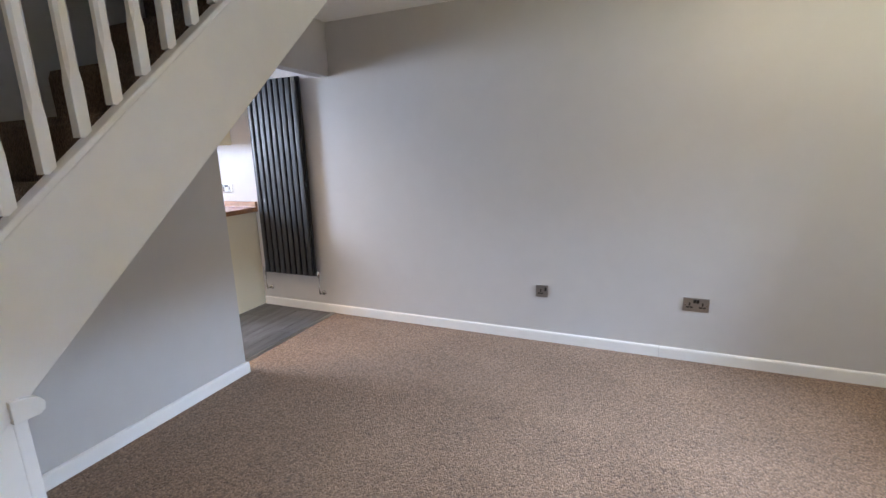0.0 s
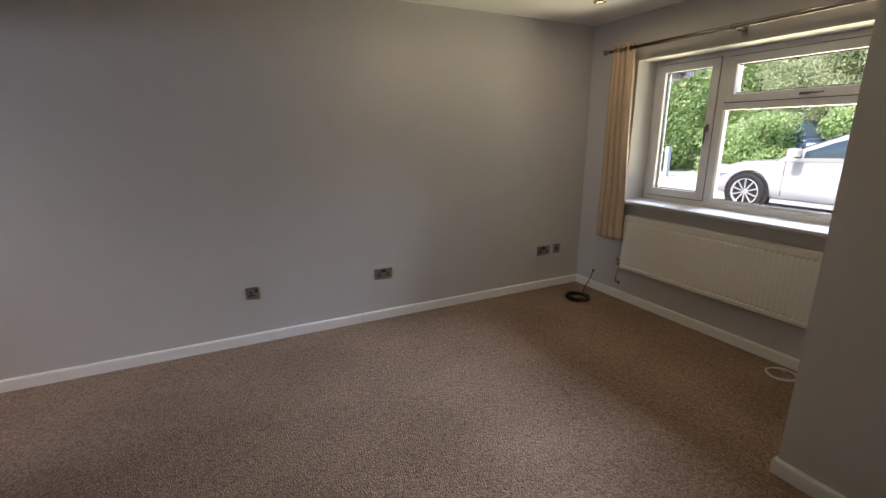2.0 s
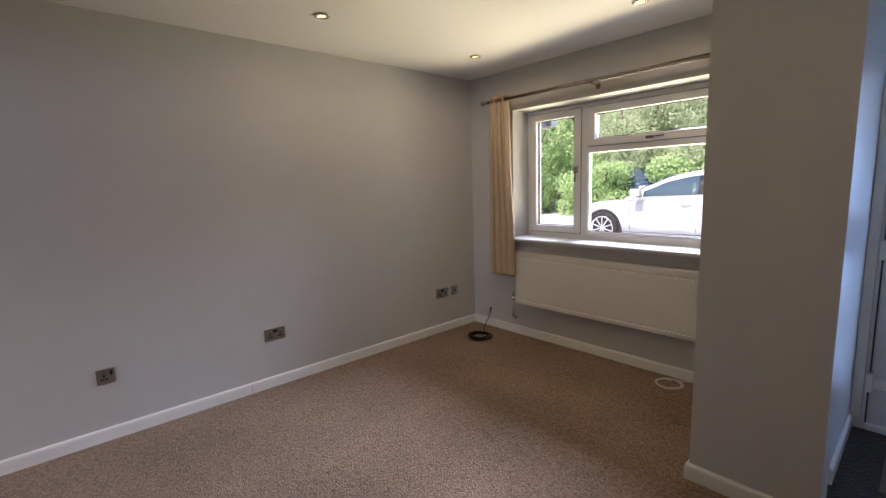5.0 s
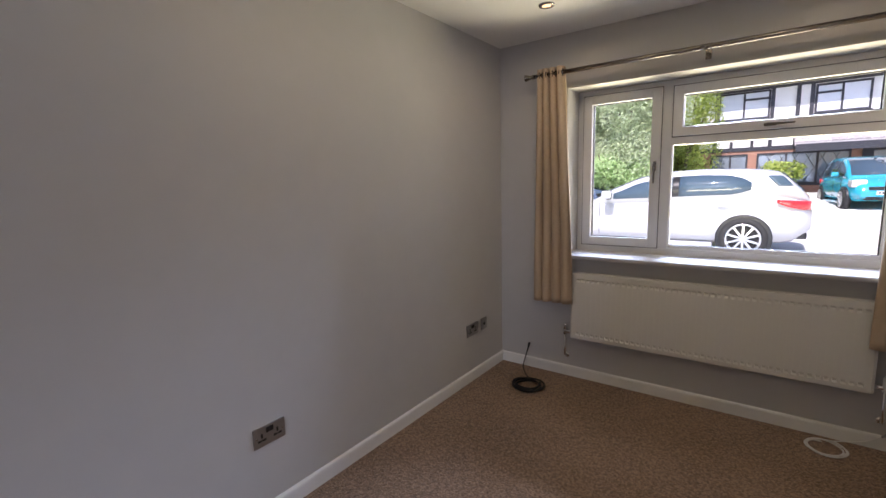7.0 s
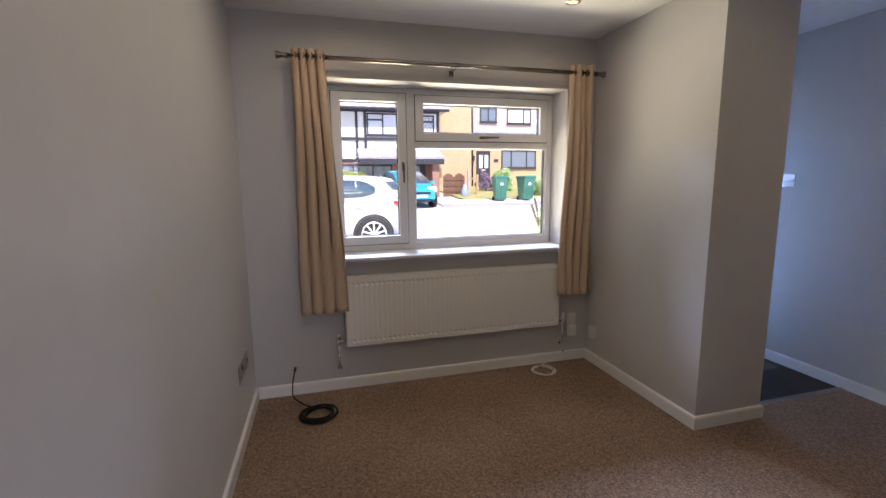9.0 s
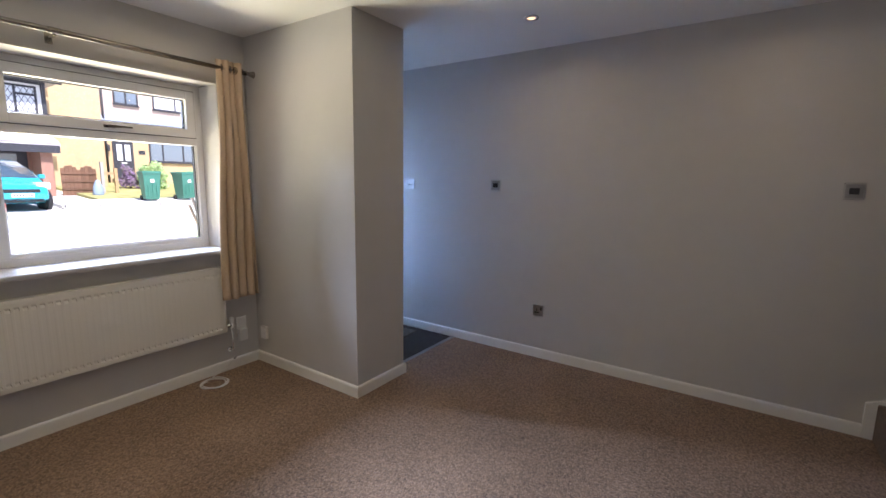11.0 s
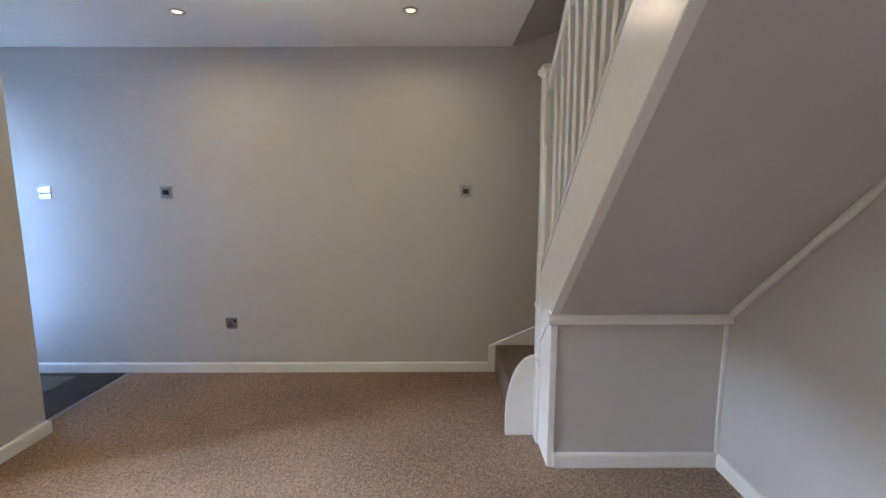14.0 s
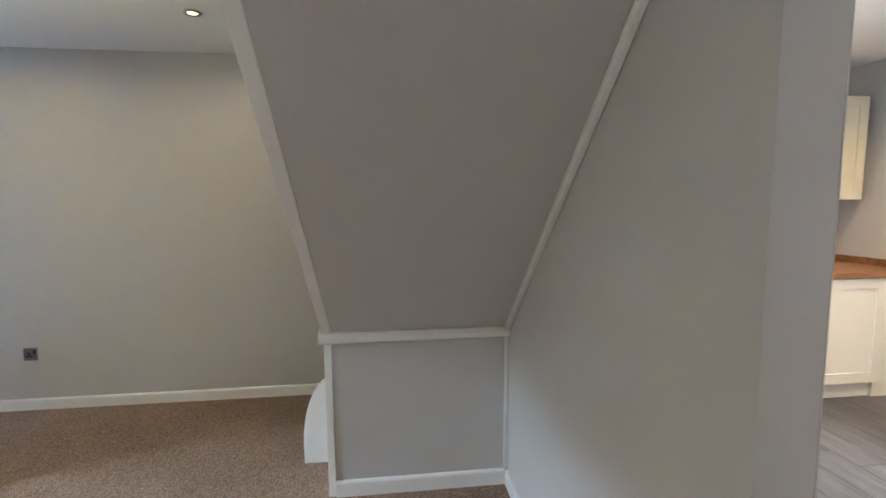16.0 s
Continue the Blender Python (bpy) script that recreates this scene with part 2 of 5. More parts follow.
M_PLANK = wood_mat("grey_laminate", (0.048, 0.047, 0.050), (0.135, 0.135, 0.145), "Y", 0.33, 8, 0.16)
M_BLOCK = wood_mat("oiled_worktop", (0.16, 0.065, 0.026), (0.40, 0.20, 0.09), "X", 0.3, 11, 0.1)
M_CREAM = surf("cream_cabinet_paint", (0.72, 0.66, 0.50), 0.35, var=0.02, bump=0.04)
M_UNITW = surf("off_white_cabinet_paint", (0.76, 0.74, 0.69), 0.35, var=0.02, bump=0.04)
M_LED = glow("lamp_glow", (1.0, 0.66, 0.30), 1.3)
M_DARKVOID = surf("dark_recess", (0.03, 0.03, 0.03), 0.7)

# ---- building helpers ----


def box(bm, x0, x1, y0, y1, z0, z1):
    vs = [bm.verts.new(p) for p in ((x0, y0, z0), (x1, y0, z0), (x1, y1, z0), (x0, y1, z0), (x0, y0, z1), (x1, y0, z1), (x1, y1, z1), (x0, y1, z1))]
    for f in ((0, 3, 2, 1), (4, 5, 6, 7), (0, 1, 5, 4), (1, 2, 6, 5), (2, 3, 7, 6), (3, 0, 4, 7)):
        bm.faces.new([vs[i] for i in f])
    return vs


def bx(x0, x1, y0, y1, z0, z1, bevel=0.0, seg=2):
    bm = bmesh.new()
    box(bm, min(x0, x1), max(x0, x1), min(y0, y1), max(y0, y1), min(z0, z1), max(z0, z1))
    if bevel:
        bmesh.ops.bevel(bm, geom=bm.edges[:], offset=bevel, segments=seg, affect="EDGES", profile=0.6)
    return bm


def boxes(*dims, bevel=0.0):
    bm = bmesh.new()
    for d in dims:
        one = bx(*d, bevel=bevel)
        tmp = bpy.data.meshes.new("tmp")
        one.to_mesh(tmp)
        one.free()
        bm.from_mesh(tmp)
        bpy.data.meshes.remove(tmp)
    return bm


def prism(points, axis, a, b, bevel=0.0, seg=2):
    """A flat outline pushed from a to b along an axis. Outlines: axis x takes (y, z), y takes (x, z), z takes (x, y)."""
    bm = bmesh.new()

    def at(p, d):
        return {"x": (d, p[0], p[1]), "y": (p[0], d, p[1]), "z": (p[0], p[1], d)}[axis]

    lo, hi = [bm.verts.new(at(p, a)) for p in points], [bm.verts.new(at(p, b)) for p in points]
    bm.faces.new(lo), bm.faces.new(hi[::-1])
    n = len(points)
    for i in range(n):
        bm.faces.new((lo[i], hi[i], hi[(i + 1) % n], lo[(i + 1) % n]))
    bmesh.ops.recalc_face_normals(bm, faces=bm.faces[:])
    if bevel:
        bmesh.ops.bevel(bm, geom=bm.edges[:], offset=bevel, segments=seg, affect="EDGES", profile=0.6)
    return bm


def lathe(profile, center, direction, steps=20):
    """A turned shape: (radius, distance) pairs along a direction from a centre."""
    bm = bmesh.new()
    d = Vector(direction).normalized()
    u = d.orthogonal().normalized()
    w = d.cross(u)
    rings = []
    for r, h in profile:
        rings.append([bm.verts.new(Vector(center) + d * h + (u * math.cos(t) + w * math.sin(t)) * max(r, 1e-4)) for t in (2 * math.pi * i / steps for i in range(steps))])
    for a, b in zip(rings, rings[1:]):
        for i in range(steps):
            bm.faces.new((a[i], a[(i + 1) % steps], b[(i + 1) % steps], b[i]))
    bm.faces.new(rings[0][::-1]), bm.faces.new(rings[-1])
    bmesh.ops.recalc_face_normals(bm, faces=bm.faces[:])
    for f in bm.faces:
        f.smooth = len(f.verts) == 4
    return bm


def tube(points, radius, steps=8, closed=False):
    bm = bmesh.new()
    pts = [Vector(p) for p in points]
    rings = []
    n = len(pts)
    for i, p in enumerate(pts):
        a = pts[(i - 1) % n] if closed or i else p
        b = pts[(i + 1) % n] if closed or i < n - 1 else p
        d = (b - a).normalized()
        u = d.cross(Vector((0, 0, 1)))
        u = u.normalized() if u.length > 1e-3 else d.orthogonal().normalized()
        w = d.cross(u)
        rings.append([bm.verts.new(p + (u * math.cos(t) + w * math.sin(t)) * radius) for t in (2 * math.pi * k / steps for k in range(steps))])
    pairs = list(zip(rings, rings[1:])) + ([(rings[-1], rings[0])] if closed else [])
    for a, b in pairs:
        for k in range(steps):
            bm.faces.new((a[k], a[(k + 1) % steps], b[(k + 1) % steps], b[k])).smooth = True
    if not closed:
        bm.faces.new(rings[0][::-1]), bm.faces.new(rings[-1])
    bmesh.ops.recalc_face_normals(bm, faces=bm.faces[:])
    return bm


def part(name, bm, material, parent=None, label=""):
    """Links a bmesh as one mesh object, under a thing or a part if given."""
    me = bpy.data.meshes.new(name)
    bm.to_mesh(me)
    bm.free()
    me.materials.append(material)
    ob = new(name, me)
    if parent is not None:
        ob.parent = parent
        ob.matrix_parent_inverse = parent.matrix_basis.inverted()
    if label:
        ob["label"] = label
    return ob


def structure(name, bm, material, label="", category=""):
    return tagged(part(name, bm, material), label=label, category=category, kind="structure")


def thing(name, at, label, category, group=""):
    """An Empty at a thing's base, to take its parts."""
    ob = new(name)
    ob.empty_display_size = 0.1
    ob.matrix_basis = Matrix.Translation(at)
    return tagged(ob, label=label, category=category, group=group)


def shared_piece(name, me, material_unused, parent, m):
    ob = new(name, me)
    ob.parent = parent
    ob.matrix_parent_inverse = parent.matrix_basis.inverted()
    ob.matrix_basis = m
    return ob


# ---- plan, in metres ----
LONG, BACK = 3.39, -0.315      # inner faces of the long walls
WIN = 2.63                     # inner face of the window wall
KIT = -2.045                   # living-room face of the stair wall
KITB = -2.15                   # its kitchen face
WEST = -5.0                    # kitchen end wall
OPEN_Y = 2.27                  # end of the stair wall, where the kitchen opening starts
HEAD = 1.96                    # underside of the header over the opening
TOP = 5.0                      # top of the upper storey
WELL_X = -1.165                # edge of the stairwell in the ceiling
WY0, WY1, WZ0, WZ1 = 1.215, 2.88, 0.865, 2.002   # window opening
DY0, DY1, DZ1 = -0.315, 0.56, 2.06             # front door opening

# ---- the shell ----
structure("wall_north", bx(WEST - 0.25, 2.92, LONG, LONG + 0.25, -0.05, TOP), M_WALL, "long pale grey painted plaster wall", "wall")
structure("wall_south", bx(WEST - 0.25, 2.92, BACK - 0.25, BACK, -0.05, TOP), M_WALL, "pale grey painted plaster wall with switches", "wall")
structure("wall_east", boxes((WIN, 2.92, 1.0, WY0, -0.05, CEIL), (WIN, 2.92, WY1, LONG, -0.05, CEIL), (WIN, 2.92, WY0, WY1, -0.05, WZ0), (WIN, 2.92, WY0, WY1, WZ1, CEIL), (WIN, 2.92, 0.56, 1.0, -0.05, CEIL), (WIN, 2.92, DY0, DY1, DZ1, CEIL)), M_WALL, "pale grey window wall with deep reveals", "wall")
for pier, (px0, px1, py0) in enumerate(((1.567, 1.76, 0.54), (1.76, 1.97, 0.72), (1.97, WIN, 0.56)), 1):
    structure("wall_pier_%d" % pier, bx(px0, px1, py0, 1.0, 0, CEIL), M_WALL, "pale grey wall stub between window bay and front door", "wall")
structure("wall_stair", boxes((KITB, KIT, BACK, OPEN_Y, 0, CEIL), (KITB, KIT, OPEN_Y, LONG, HEAD, CEIL), (KITB, KIT, BACK, LONG, CEIL, TOP)), M_WALL, "pale grey wall beside the stairs with kitchen opening", "wall")
structure("wall_west", boxes((WEST - 0.25, WEST, BACK, 1.0, -0.05, CEIL), (WEST - 0.25, WEST, 2.2, LONG, -0.05, CEIL), (WEST - 0.25, WEST, 1.0, 2.2, -0.05, 1.1), (WEST - 0.25, WEST, 1.0, 2.2, 2.1, CEIL)), M_WALL, "pale kitchen end wall", "wall")
# unseen upper front, added to keep the sun off the window side
structure("wall_upper_front", bx(WIN, 2.92, BACK, LONG, CEIL + 0.25, TOP), M_WALL, "unseen outer wall of the upper storey, added to block sun", "wall")
structure("wall_stairwell", boxes((WELL_X, WELL_X + 0.1, BACK, LONG, CEIL + 0.25, TOP)), M_WALL, "wall beside the upper stairwell", "wall")
structure("ceiling", boxes((WELL_X, 2.92, BACK, LONG, CEIL, CEIL + 0.25), (KIT, WELL_X, 2.5, LONG, CEIL, CEIL + 0.24), (WEST - 0.25, KITB, BACK, LONG, CEIL, CEIL + 0.25)), M_CEIL, "flat white painted ceiling", "ceiling")
structure("ceiling_upper", bx(WEST - 0.25, 2.92, BACK, LONG, TOP - 0.2, TOP - 0.02), M_CEIL, "upper ceiling over the stairs", "ceiling")
structure("soffit_over_stairs", prism([(WELL_X - 0.002, CEIL + 0.002), (KIT + 0.002, CEIL + 0.27), (KIT + 0.002, CEIL + 0.33), (WELL_X - 0.002, CEIL + 0.06)], "y", BACK + 0.002, 0.62), M_WALL, "sloping plaster soffit over the foot of the stairs", "ceiling")
# unseen roof, added so that the house shades the ground outside
structure("roof", prism([(WEST - 0.6, TOP), (3.35, TOP), (-1.1, TOP + 2.6)], "y", -6.0, 9.0), surf("roof_tile_brown", (0.16, 0.10, 0.08), 0.8), "unseen pitched roof of the house, added to cast shade", "roof")

structure("floor", bx(-2.17, 1.68, BACK, LONG, -0.05, 0.0), M_CARPET, "brown loop-pile carpet", "carpet")
structure("floor_bay", bx(1.68, WIN, 0.78, LONG, -0.05, 0.0), M_CARPET, "brown loop-pile carpet in the window bay", "carpet")
structure("floor_lobby", bx(1.68, 2.92, BACK, 0.78, -0.05, -0.004), M_MAT, "dark barrier matting at the front door", "floor")
structure("threshold_strip", prism([(1.665, 0.0), (1.70, 0.0), (1.694, 0.006), (1.671, 0.006)], "y", BACK, 0.54), M_BRUSHED, "metal threshold strip at the carpet edge", "trim")
structure("threshold_strip_kitchen", prism([(-2.195, -0.002), (-2.15, -0.002), (-2.156, 0.005), (-2.189, 0.005)], "y", OPEN_Y, LONG), M_BRUSHED, "metal strip between carpet and laminate", "trim")

# skirting boards: a board with a rounded top edge
SK_H, SK_T = 0.075, 0.016


def skirt_profile(sign=1.0):
    pts = [(0, 0), (SK_T, 0), (SK_T, SK_H - 0.014)]
    pts += [(SK_T - 0.012 * (1 - math.cos(a)), SK_H - 0.014 + 0.014 * math.sin(a)) for a in (radians(30), radians(60), radians(90))]
    pts += [(0, SK_H)]
    return [(sign * p, z) for p, z in pts]


def skirting(i, axis, wall, sign, a, b, label="white gloss skirting board"):
    bm = prism([(wall + p, z) for p, z in skirt_profile(sign)], axis, a, b)
    return structure("baseboard_%d" % i, bm, M_GLOSS, label, "skirting")


skirting(1, "x", LONG, -1, -2.75 - 0.2, 0.41)
skirting(15, "x", LONG, -1, 0.412, WIN)
skirting(2, "y", WIN, -1, 1.0, LONG - SK_T)
skirting(3, "x", 1.0, 1, 1.567 - SK_T, WIN - SK_T)
skirting(4, "y", 1.567, -1, 0.54, 1.0)
skirting(5, "x", 0.54, -1, 1.567 - SK_T, 1.60)
skirting(6, "x", 0.56, -1, 1.97 - SK_T, WIN)
skirting(7, "y", 1.97, -1, 0.56, 0.72)
skirting(8, "x", BACK, 1, -1.03, 2.6)
skirting(9, "y", KIT, 1, 0.875, OPEN_Y)
skirting(10, "x", OPEN_Y, 1, KITB - SK_T, KIT + SK_T)
skirting(11, "y", WEST, 1, 0.33, 2.7)

# ---- the living-room window ----
FX0, FX1 = 2.845, 2.915
win = thing("window_1", (FX0, 2.06, WZ0), "white upvc window with side casement and top fanlight", "window")
win["kind"] = "structure"


def rect_frame(x0, x1, y0, y1, z0, z1, w, bevel=0.006, wb=None):
    wb = w if wb is None else wb
    return boxes((x0, x1, y0, y0 + w, z0, z1), (x0, x1, y1 - w, y1, z0, z1), (x0, x1, y0 + w - 0.004, y1 - w + 0.004, z1 - w, z1), (x0, x1, y0 + w - 0.004, y1 - w + 0.004, z0, z0 + wb), bevel=bevel)


part("window_frame", rect_frame(FX0, FX1, WY0, WY1, 0.872, WZ1, 0.045, wb=0.064), M_UPVC, win)
part("mullion", bx(FX0 + 0.001, FX1, 2.276, 2.343, 0.915, 1.962, 0.006), M_UPVC, win)
part("transom", bx(FX0 + 0.002, FX1, 1.256, 2.281, 1.601, 1.656, 0.006), M_UPVC, win)
part("fixed_bead", rect_frame(FX0 + 0.012, FX1 - 0.01, 1.251, 2.287, 0.912, 1.616, 0.016, 0.003, 0.046), M_UPVC, win)
sash = part("casement_sash", rect_frame(FX0 - 0.012, FX1 - 0.004, 2.338, 2.841, 0.935, 1.967, 0.060, 0.007), M_UPVC, win)
part("sash_seal", rect_frame(FX0 - 0.002, FX1 - 0.03, 2.3345, 2.8445, 0.9315, 1.9705, 0.0045, 0), M_SEAL, sash)
fan = part("fanlight_sash", rect_frame(FX0 - 0.012, FX1 - 0.004, 1.262, 2.274, 1.652, 1.961, 0.058, 0.007), M_UPVC, win)
part("sash_seal", rect_frame(FX0 - 0.002, FX1 - 0.03, 1.2585, 2.2775, 1.6485, 1.9645, 0.0045, 0), M_SEAL, fan)
for nm, y0, y1, z0, z1 in (("pane", 2.391, 2.789, 0.988, 1.914), ("pane", 1.314, 2.256, 1.705, 1.909), ("pane", 1.261, 2.288, 0.949, 1.614)):
    p = part(nm, bx(FX0 + 0.036, FX0 + 0.042, y0, y1, z0, z1), M_GLASS, win)
    p.visible_shadow = False
    part("glazing_seal", rect_frame(FX0 + 0.022, FX0 + 0.035, y0 + 0.004, y1 - 0.004, z0 + 0.004, z1 - 0.004, 0.008, 0), M_SEAL, win)
    part("spacer_bar", rect_frame(FX0 + 0.043, FX0 + 0.050, y0 + 0.003, y1 - 0.003, z0 + 0.003, z1 - 0.003, 0.007, 0), M_BLACK, win)


def window_handle(parent, at, along):
    """A locking handle: slim rose plate, round boss and a tapering cranked lever along the given direction."""
    x, y, z = at
    d = Vector(along)
    side = Vector((0, d.z, -d.y))
    base = Vector((x, y, z))

    def slab(x0, x1, a0, a1, w0, w1, bevel):
        bm = bmesh.new()
        vs = []
        for xx in (x0, x1):
            for a, w in ((a0, w0), (a1, w1)):
                for sg in (-1, 1):
                    q = base + d * a + side * (w * sg)
                    vs.append(bm.verts.new((xx, q.y, q.z)))
        for f in ((0, 1, 3, 2), (4, 6, 7, 5), (0, 4, 5, 1), (2, 3, 7, 6), (0, 2, 6, 4), (1, 5, 7, 3)):
            bm.faces.new([vs[k] for k in f])
        bmesh.ops.recalc_face_normals(bm, faces=bm.faces)
        bmesh.ops.bevel(bm, geom=list(bm.edges), offset=bevel, segments=2, affect="EDGES", profile=0.5)
        return bm

    part("handle_plate", slab(x - 0.009, x, -0.030, 0.030, 0.009, 0.009, 0.003), M_BRASSY, parent)
    part("handle_boss", slab(x - 0.032, x - 0.009, -0.009, 0.009, 0.0085, 0.0085, 0.004), M_BRASSY, parent)
    part("handle_lever", slab(x - 0.036, x - 0.026, -0.014, 0.112, 0.0085, 0.005, 0.0025), M_BRASSY, parent)


window_handle(sash, (FX0 - 0.012, 2.368, 1.475), (0, 0, -1))
window_handle(fan, (FX0 - 0.012, 1.775, 1.680), (0, -1, 0))
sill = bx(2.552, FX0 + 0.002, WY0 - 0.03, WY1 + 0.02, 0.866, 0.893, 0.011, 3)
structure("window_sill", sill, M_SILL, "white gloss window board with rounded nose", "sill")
structure("outer_sill", bx(2.916, 3.0, WY0, WY1, 0.83, 0.868, 0.006), M_UPVC, "white outer window sill", "sill")

# ---- front door ----
door = thing("door_1", (2.66, 0.1, 0), "white upvc front door with frosted glazing, closed", "door")
door["kind"] = "structure"
part("door_frame", boxes((2.64, 2.72, 0.50, 0.56, 0, DZ1), (2.64, 2.72, BACK, BACK + 0.05, 0, DZ1), (2.64, 2.72, BACK + 0.05, 0.50, 2.0, DZ1), (2.64, 2.72, BACK + 0.05, 0.50, 0.0, 0.035), bevel=0.006), M_UPVC, door)
leaf = part("door_leaf", boxes((2.652, 2.708, 0.385, 0.495, 0.04, 1.995), (2.652, 2.708, BACK + 0.055, BACK + 0.16, 0.04, 1.995), (2.652, 2.708, BACK + 0.158, 0.387, 0.04, 0.20), (2.652, 2.708, BACK + 0.158, 0.387, 0.96, 1.12), (2.652, 2.708, BACK + 0.158, 0.387, 1.87, 1.995), bevel=0.007), M_UPVC, door)
for z0, z1 in ((0.195, 0.965), (1.115, 1.875)):
    g = part("door_pane", bx(2.672, 2.684, BACK + 0.15, 0.395, z0, z1), M_FROST, leaf)
    part("glazing_seal", rect_frame(2.655, 2.670, BACK + 0.162, 0.383, z0 + 0.007, z1 - 0.007, 0.007, 0), M_SEAL, leaf)
for z in (0.27, 0.98, 1.72):
    part("hinge", boxes((2.618, 2.655, 0.482, 0.512, z - 0.05, z + 0.05), (2.625, 2.652, 0.43, 0.484, z - 0.028, z + 0.028), bevel=0.006), M_WHITEPL, door)
part("door_handle", boxes((2.636, 2.654, BACK + 0.075, BACK + 0.105, 0.93, 1.17), (2.595, 2.612, BACK + 0.08, BACK + 0.20, 1.09, 1.11), (2.60, 2.64, BACK + 0.08, BACK + 0.10, 1.09, 1.11), bevel=0.004), M_CHROME, door)
part("door_seal", bx(2.645, 2.653, 0.494, 0.501, 0.04, 1.995), M_SEAL, door)
structure("door_trim", bx(2.615, 2.642, 0.515, 0.559, 0.072, 2.02, 0.004), M_GLOSS, "white trim beside the front door", "trim")
tagged(part("doormat", bx(2.03, 2.58, -0.22, 0.40, -0.004, 0.008, 0.003), M_DOORMAT), "grey-brown doormat on dark matting", "doormat")

# ---- stairs ----
RISE, GOING = 0.2158, 0.2296
stairs = thing("staircase", (-1.6, 0.6, 0), "white painted open-sided staircase with brown carpeted treads", "staircase")
SX0, SX1 = -1.232, -1.190      # outer string


def s_top(y):
    return 0.338 + 0.94 * y


def s_bot(y):
    return -0.032 + 0.931 * y


ye = 2.47
string = part("outer_string", prism([(0.60, s_bot(0.60)), (ye, s_bot(ye)), (ye, s_top(ye)), (0.60, s_top(0.60))], "x", SX0, SX1, 0.004), M_GLOSS, stairs, "white gloss sloping stair string")
part("string_cap", prism([(0.655, s_top(0.655)), (ye, s_top(ye)), (ye, s_top(ye) + 0.024), (0.655, s_top(0.655) + 0.024)], "x", SX0 - 0.010, SX1 + 0.006, 0.005), M_GLOSS, string)
# soffit under the flight
part("soffit", prism([(0.80, s_bot(0.80) + 0.004), (ye, s_bot(ye) + 0.004), (ye, s_bot(ye) + 0.03), (0.80, s_bot(0.80) + 0.03)], "x", KIT + 0.001, SX0), M_WALL, stairs, "grey painted sloping soffit")
part("soffit_bead", prism([(0.87, s_bot(0.87) - 0.036), (ye, s_bot(ye) - 0.022), (ye, s_bot(ye) + 0.003), (0.87, s_bot(0.87) + 0.003)], "x", KIT + 0.001, KIT + 0.026, 0.006), M_GLOSS, stairs, "white bead along the wall")
# closed panel under the foot of the flight
part("spandrel_panel", bx(KIT + 0.002, SX1 - 0.026, 0.835, 0.856, 0.0, 0.75), M_WALL, stairs, "grey painted panel under the stairs")
part("spandrel_side", bx(SX1 - 0.045, SX1 - 0.008, 0.652, 0.840, 0.0, 0.76), M_GLOSS, stairs)
part("corner_post", bx(SX1 - 0.040, SX1 - 0.006, 0.834, 0.864, 0.0, 0.74, 0.004), M_GLOSS, stairs)
part("ledge", prism([(0.830, 0.735), (0.885, 0.735), (0.897, 0.745), (0.899, 0.765), (0.888, 0.782), (0.862, 0.792), (0.830, 0.796)], "x", KIT + 0.001, SX1 + 0.014, 0.003), M_GLOSS, stairs, "white moulded ledge")
part("panel_skirting", prism([(0.856 + p, z) for p, z in skirt_profile(1)], "x", KIT + 0.016, SX1 - 0.040), M_GLOSS, stairs)
part("panel_edge", bx(KIT + 0.001, KIT + 0.02, 0.855, 0.868, 0.07, 0.737, 0.003), M_GLOSS, stairs)


def chamfered_post(bm_center, half, z0, z1, stop0, stop1, cut):
    """A square post whose corners are cut off between two stops."""
    cx, cy = bm_center
    bm = bmesh.new()
    c = cut

    def ring(z, k):
        k = max(k, 0.0015)
        h = half
        pts = [(h - k, h), (-h + k, h), (-h, h - k), (-h, -h + k), (-h + k, -h), (h - k, -h), (h, -h + k), (h, h - k)]
        return [bm.verts.new((cx + px, cy + py, z)) for px, py in pts]

    rings = [ring(z0, 0), ring(stop0 - 0.015, 0), ring(stop0 + 0.02, c), ring(stop1 - 0.02, c), ring(stop1 + 0.015, 0), ring(z1, 0)]
    for a, b in zip(rings, rings[1:]):
        for i in range(8):
            bm.faces.new((a[i], a[(i + 1) % 8], b[(i + 1) % 8], b[i]))
    bm.faces.new(rings[0][::-1]), bm.faces.new(rings[-1])
    bmesh.ops.recalc_face_normals(bm, faces=bm.faces[:])
    return bm


NX, NY = -1.231, 0.607
newel = part("newel_post", chamfered_post((NX, NY), 0.045, 0.0, 1.935, 1.03, 1.60, 0.016), M_GLOSS, stairs, "white gloss chamfered newel post")
bm = bmesh.new()
rings = []
for h, z in ((0.046, 1.93), (0.053, 1.94), (0.060, 1.948), (0.061, 1.966), (0.052, 1.974), (0.012, 1.990)):
    rings.append([bm.verts.new((NX + sx * h, NY + sy * h, z)) for sx, sy in ((1, 1), (-1, 1), (-1, -1), (1, -1))])
for a, b in zip(rings, rings[1:]):
    for i in range(4):
        bm.faces.new((a[i], a[(i + 1) % 4], b[(i + 1) % 4], b[i]))
bm.faces.new(rings[-1]), bm.faces.new(rings[0][::-1])
bmesh.ops.recalc_face_normals(bm, faces=bm.faces[:])
part("newel_cap", bm, M_GLOSS, newel)
